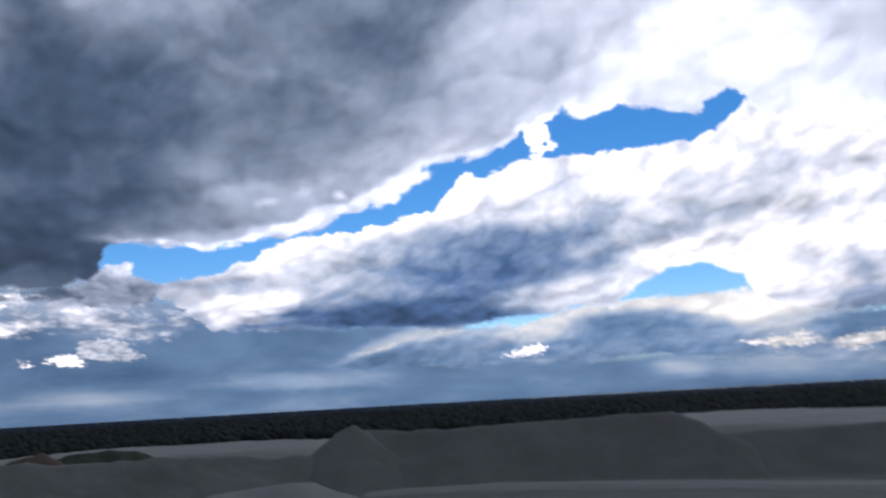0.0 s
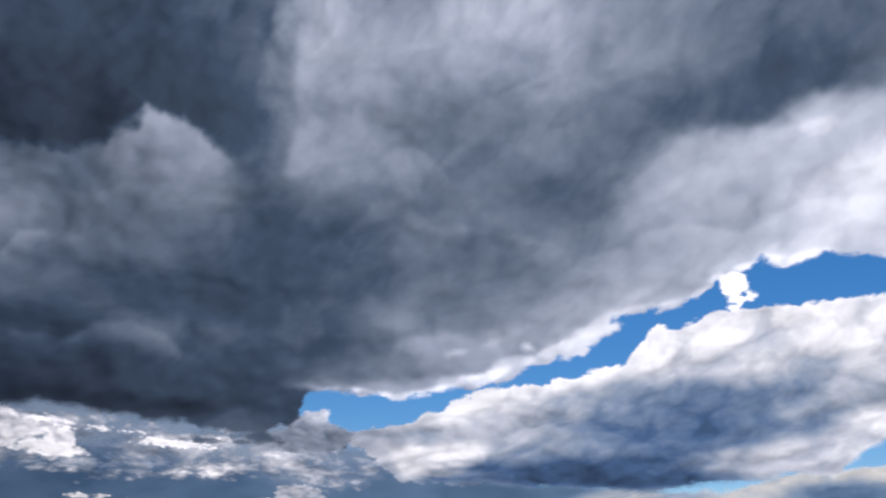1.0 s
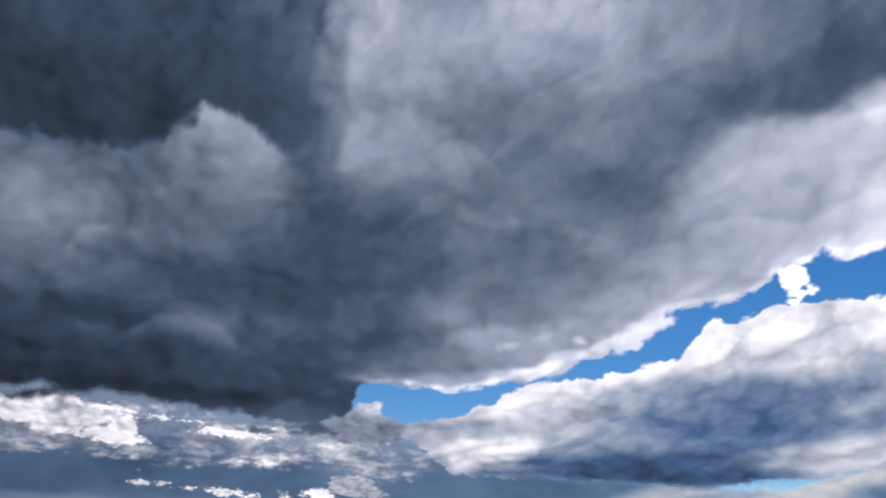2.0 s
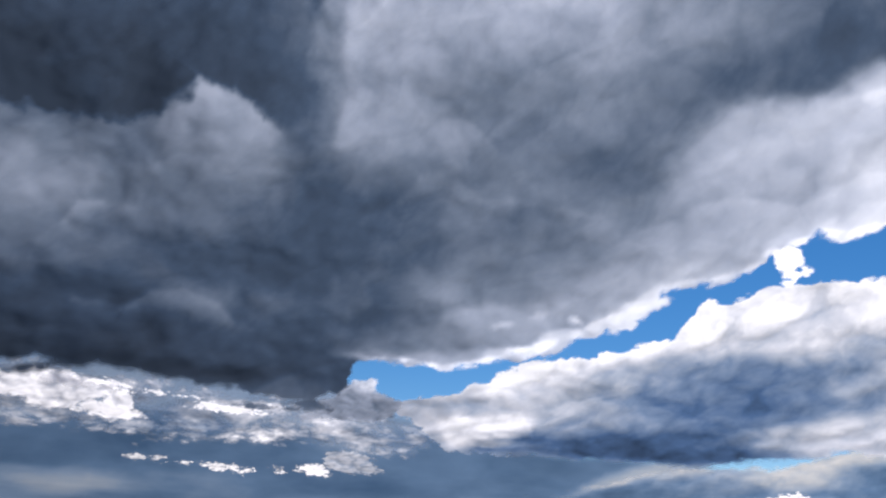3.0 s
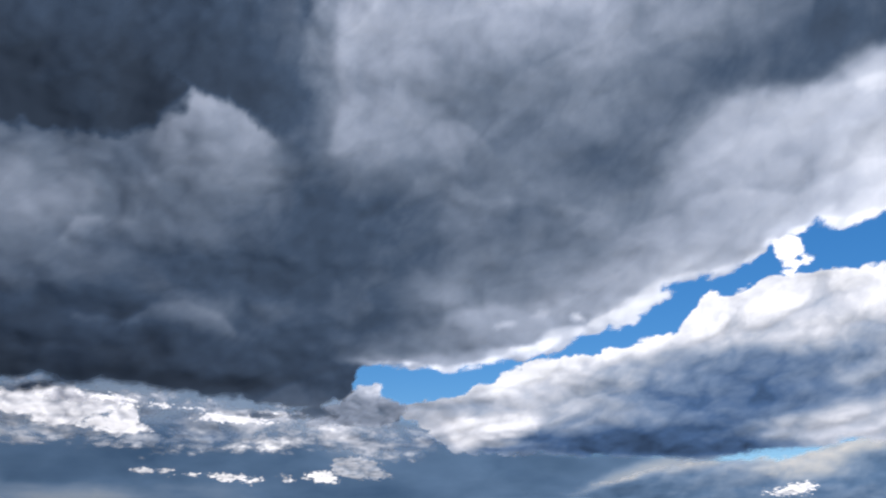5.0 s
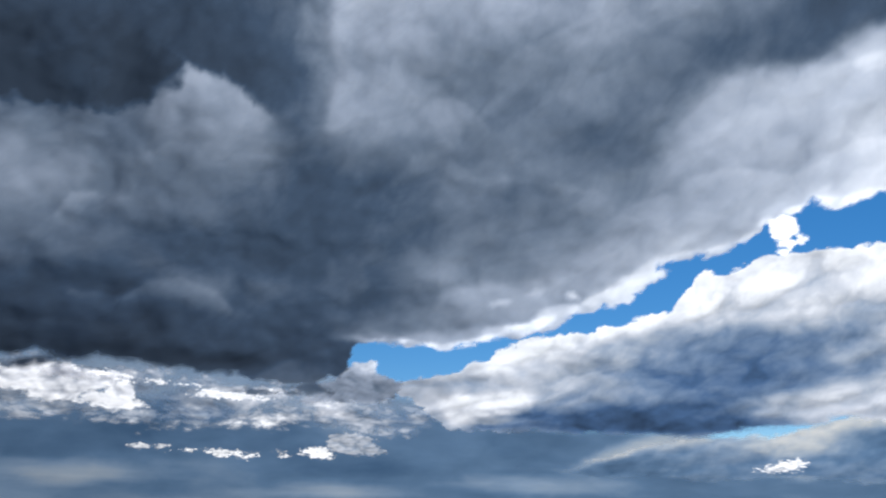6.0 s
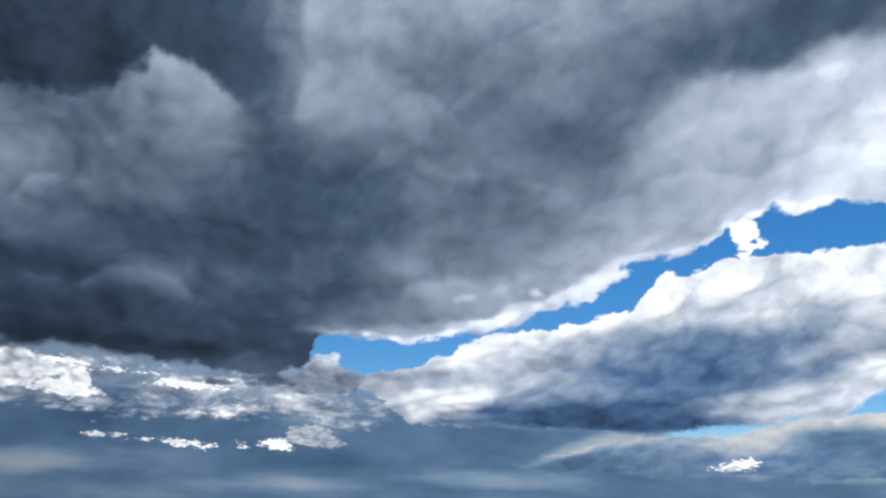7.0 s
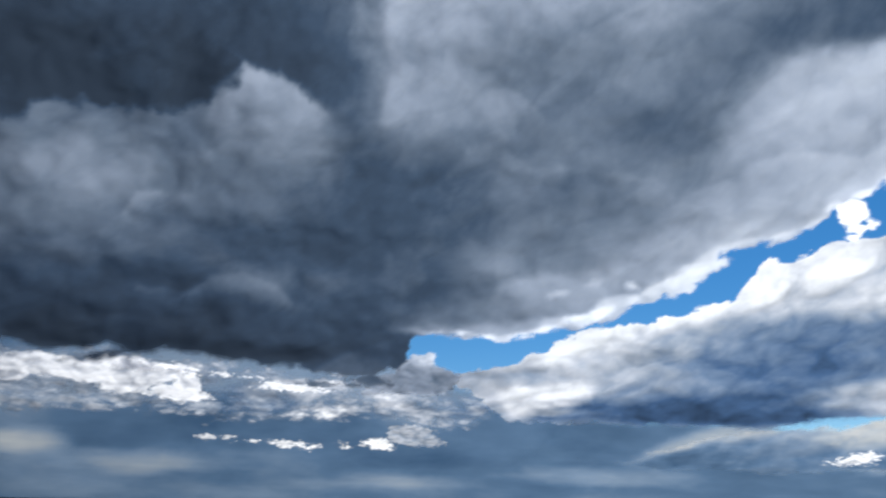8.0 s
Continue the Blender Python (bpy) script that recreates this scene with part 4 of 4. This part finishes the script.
az = np.radians(np.concatenate([np.arange(-180, -70, 5.0), np.arange(-70, 70, 1.0), np.arange(70, 180.1, 5.0)]))
rad = np.concatenate([[0.01], np.arange(5, 60, 5.0), np.geomspace(60, 4980, 70)])
A, R = np.meshgrid(az, rad)
X, Y = R * np.sin(A), R * np.cos(A) - 2.0
Z = floor_height(X, Y)
n = len(az)
quads = [(r * n + c, r * n + c + 1, (r + 1) * n + c + 1, (r + 1) * n + c) for r in range(len(rad) - 1) for c in range(n - 1)]
ground = mesh_object("ground", np.stack([X, Y, Z], -1).reshape(-1, 3).tolist(), quads, grey_sand, "grey sandy quarry floor", "ground", "structure")
ground.data.materials.append(forest_floor)
ground.data.polygons.foreach_set("material_index", [1 if rad[i // (n - 1)] > 560 else 0 for i in range(len(quads))])


def spoil_heap(name, crest, flat, slope, material, label, rough=0.8, step=1.5, seed=0.0):
    """A tipped heap along a crest line of (x, y, z), level for `flat` metres either side, with sides at the angle of repose."""
    pts = np.array(crest, float)
    reach = flat + pts[:, 2].max() / slope + 6
    lo, hi = pts[:, :2].min(0) - reach, pts[:, :2].max(0) + reach
    nx, ny = int((hi[0] - lo[0]) / step) + 1, int((hi[1] - lo[1]) / step) + 1
    x, y = np.meshgrid(np.linspace(lo[0], hi[0], nx), np.linspace(lo[1], hi[1], ny))
    xw = x + 1.4 * fbm(x / 16 + seed, y / 16, 3)
    yw = y + 1.4 * fbm(x / 16, y / 16 + seed + 40, 3)
    z = np.full(x.shape, -50.0)
    for a, c in zip(pts[:-1], pts[1:]):
        ab = c[:2] - a[:2]
        t = np.clip(((xw - a[0]) * ab[0] + (yw - a[1]) * ab[1]) / max(ab @ ab, 1e-6), 0, 1)
        dist = np.hypot(xw - a[0] - t * ab[0], yw - a[1] - t * ab[1])
        z = np.maximum(z, a[2] + (c[2] - a[2]) * t - slope * np.maximum(dist - flat, 0))
    z += 0.6 * rough * fbm(x / 9 + seed, y / 9, 5) * np.clip((z + 4) / 8, 0, 1)
    base = floor_height(x, y) - 0.3
    keep = z > base - 0.5
    z = np.maximum(z, base)
    quad = keep[:-1, :-1] | keep[1:, :-1] | keep[:-1, 1:] | keep[1:, 1:]
    idx = np.arange(nx * ny).reshape(ny, nx)
    faces = np.stack([idx[:-1, :-1], idx[:-1, 1:], idx[1:, 1:], idx[1:, :-1]], -1)[quad]
    used = np.unique(faces)
    back = np.full(nx * ny, -1)
    back[used] = np.arange(len(used))
    return mesh_object(name, np.stack([x, y, z], -1).reshape(-1, 3)[used].tolist(), back[faces].tolist(), material, label, "spoil heap")


spoil_heap("sand_bench", [(90, 361, 14.5), (124, 351, 14.9), (178, 327, 13.8), (215, 303, 14.5)], 70, 0.65, pale_sand, "pale grey flat-topped sand bench before the forest", 0.5, 3.0, 3.0)
spoil_heap("sand_bench", [(-154, 380, 12.7), (-127, 395, 11.9), (-107, 406, 10.5), (-95, 409, 8.8)], 60, 0.65, pale_sand, "pale grey flat-topped sand bench with a long level top", 0.5, 3.0, 8.0)
spoil_heap("sand_ridge", [(-34, 298, 19.9), (-17, 298, 18.7), (-0, 296, 18.3), (21, 297, 19.2), (42, 297, 19.3), (63, 295, 20.1), (80, 289, 20.4), (86, 277, 17.2), (91, 269, 13.4)], 1.5, 0.68, grey_sand, "long dark grey sand ridge tipped on the quarry floor", 0.7, 1.5, 5.0)
spoil_heap("sand_cone", [(-49, 286, 14.3), (-42, 289, 19.5), (-36, 292, 22.1), (-32, 294, 19.6)], 0.5, 0.72, grey_sand, "pointed grey sand heap at the end of the ridge", 0.5, 1.2, 9.0)
spoil_heap("sand_slope", [(88, 272, 12.7), (96, 274, 12.8), (114, 269, 13.4), (141, 260, 14.1), (184, 237, 15.4)], 2.0, 0.62, grey_sand, "grey sand slope below the pale bench", 0.6, 1.5, 12.0)
spoil_heap("low_ridge", [(-171, 228, 17.5), (-141, 248, 16.2), (-120, 259, 15.3), (-96, 268, 14.7), (-75, 278, 13.3), (-49, 286, 12.2)], 2.0, 0.5, grey_sand, "low uneven dark grey sand bank", 1.2, 1.5, 15.0)
spoil_heap("soil_mound", [(-165, 297, 15.3), (-158, 301, 17.8), (-154, 303, 15.5)], 1.0, 0.6, brown_soil, "small reddish-brown soil mound on the sand", 0.7, 0.8, 18.0)
spoil_heap("grassy_mound", [(-150, 310, 16.1), (-138, 316, 16.7), (-129, 320, 15.6), (-124, 322, 12.5)], 2.0, 0.5, scrub, "low mound overgrown with dark green scrub", 0.7, 0.8, 21.0)
spoil_heap("pale_mound", [(-69, 230, 5.9), (-49, 245, 7.0), (-45, 248, 6.5)], 1.0, 0.45, pale_sand, "low pale sand heap on the quarry floor", 0.4, 1.0, 24.0)
spoil_heap("sand_strip", [(-35, 268, 1.0), (-1, 269, 1.0), (35, 259, 1.0), (67, 245, 1.0), (95, 229, 1.0), (116, 218, 1.0), (158, 208, 1.0)], 5.0, 0.4, pale_sand, "pale sandy strip along the foot of the ridge", 0.15, 1.5, 27.0)

# far forest: many crowns over a dark plain
rng = np.random.RandomState(11)
near_woods, far_woods = ([], []), ([], [])
count = 17000
dist = 545 * (2350 / 545) ** (rng.rand(count) ** 0.8)
bearing = np.radians(rng.uniform(-68, 62, count))
for d, b in zip(dist, bearing):
    size = 1.0 + d / 1600
    h, w = rng.uniform(10, 12.5) + d / 560, rng.uniform(3.0, 5.0) * size
    x, y = d * math.sin(b), d * math.cos(b)
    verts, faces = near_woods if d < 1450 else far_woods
    k = len(verts)
    rows = ((0.35, 0.75), (0.6, 1.0), (0.8, 0.8), (0.94, 0.42))
    for f, s in rows:
        for i in range(5):
            a = i * 1.2566 + f * 4 + b * 90
            s2 = s * w * rng.uniform(0.75, 1.2)
            verts.append((x + s2 * math.cos(a), y + s2 * math.sin(a), h * f + rng.uniform(-0.5, 0.5)))
    verts.append((x, y, h))
    for r in range(3):
        for i in range(5):
            j = (i + 1) % 5
            faces.append((k + r * 5 + i, k + r * 5 + j, k + r * 5 + 5 + j, k + r * 5 + 5 + i))
    faces += [(k + 15 + i, k + 15 + (i + 1) % 5, k + 20) for i in range(5)]
mesh_object("forest", *near_woods, needles, "dark green forest beyond the quarry", "forest", "stuff", True)
mesh_object("far_forest", *far_woods, hazed_woods, "blue-green woods along the horizon", "forest", "stuff", True)
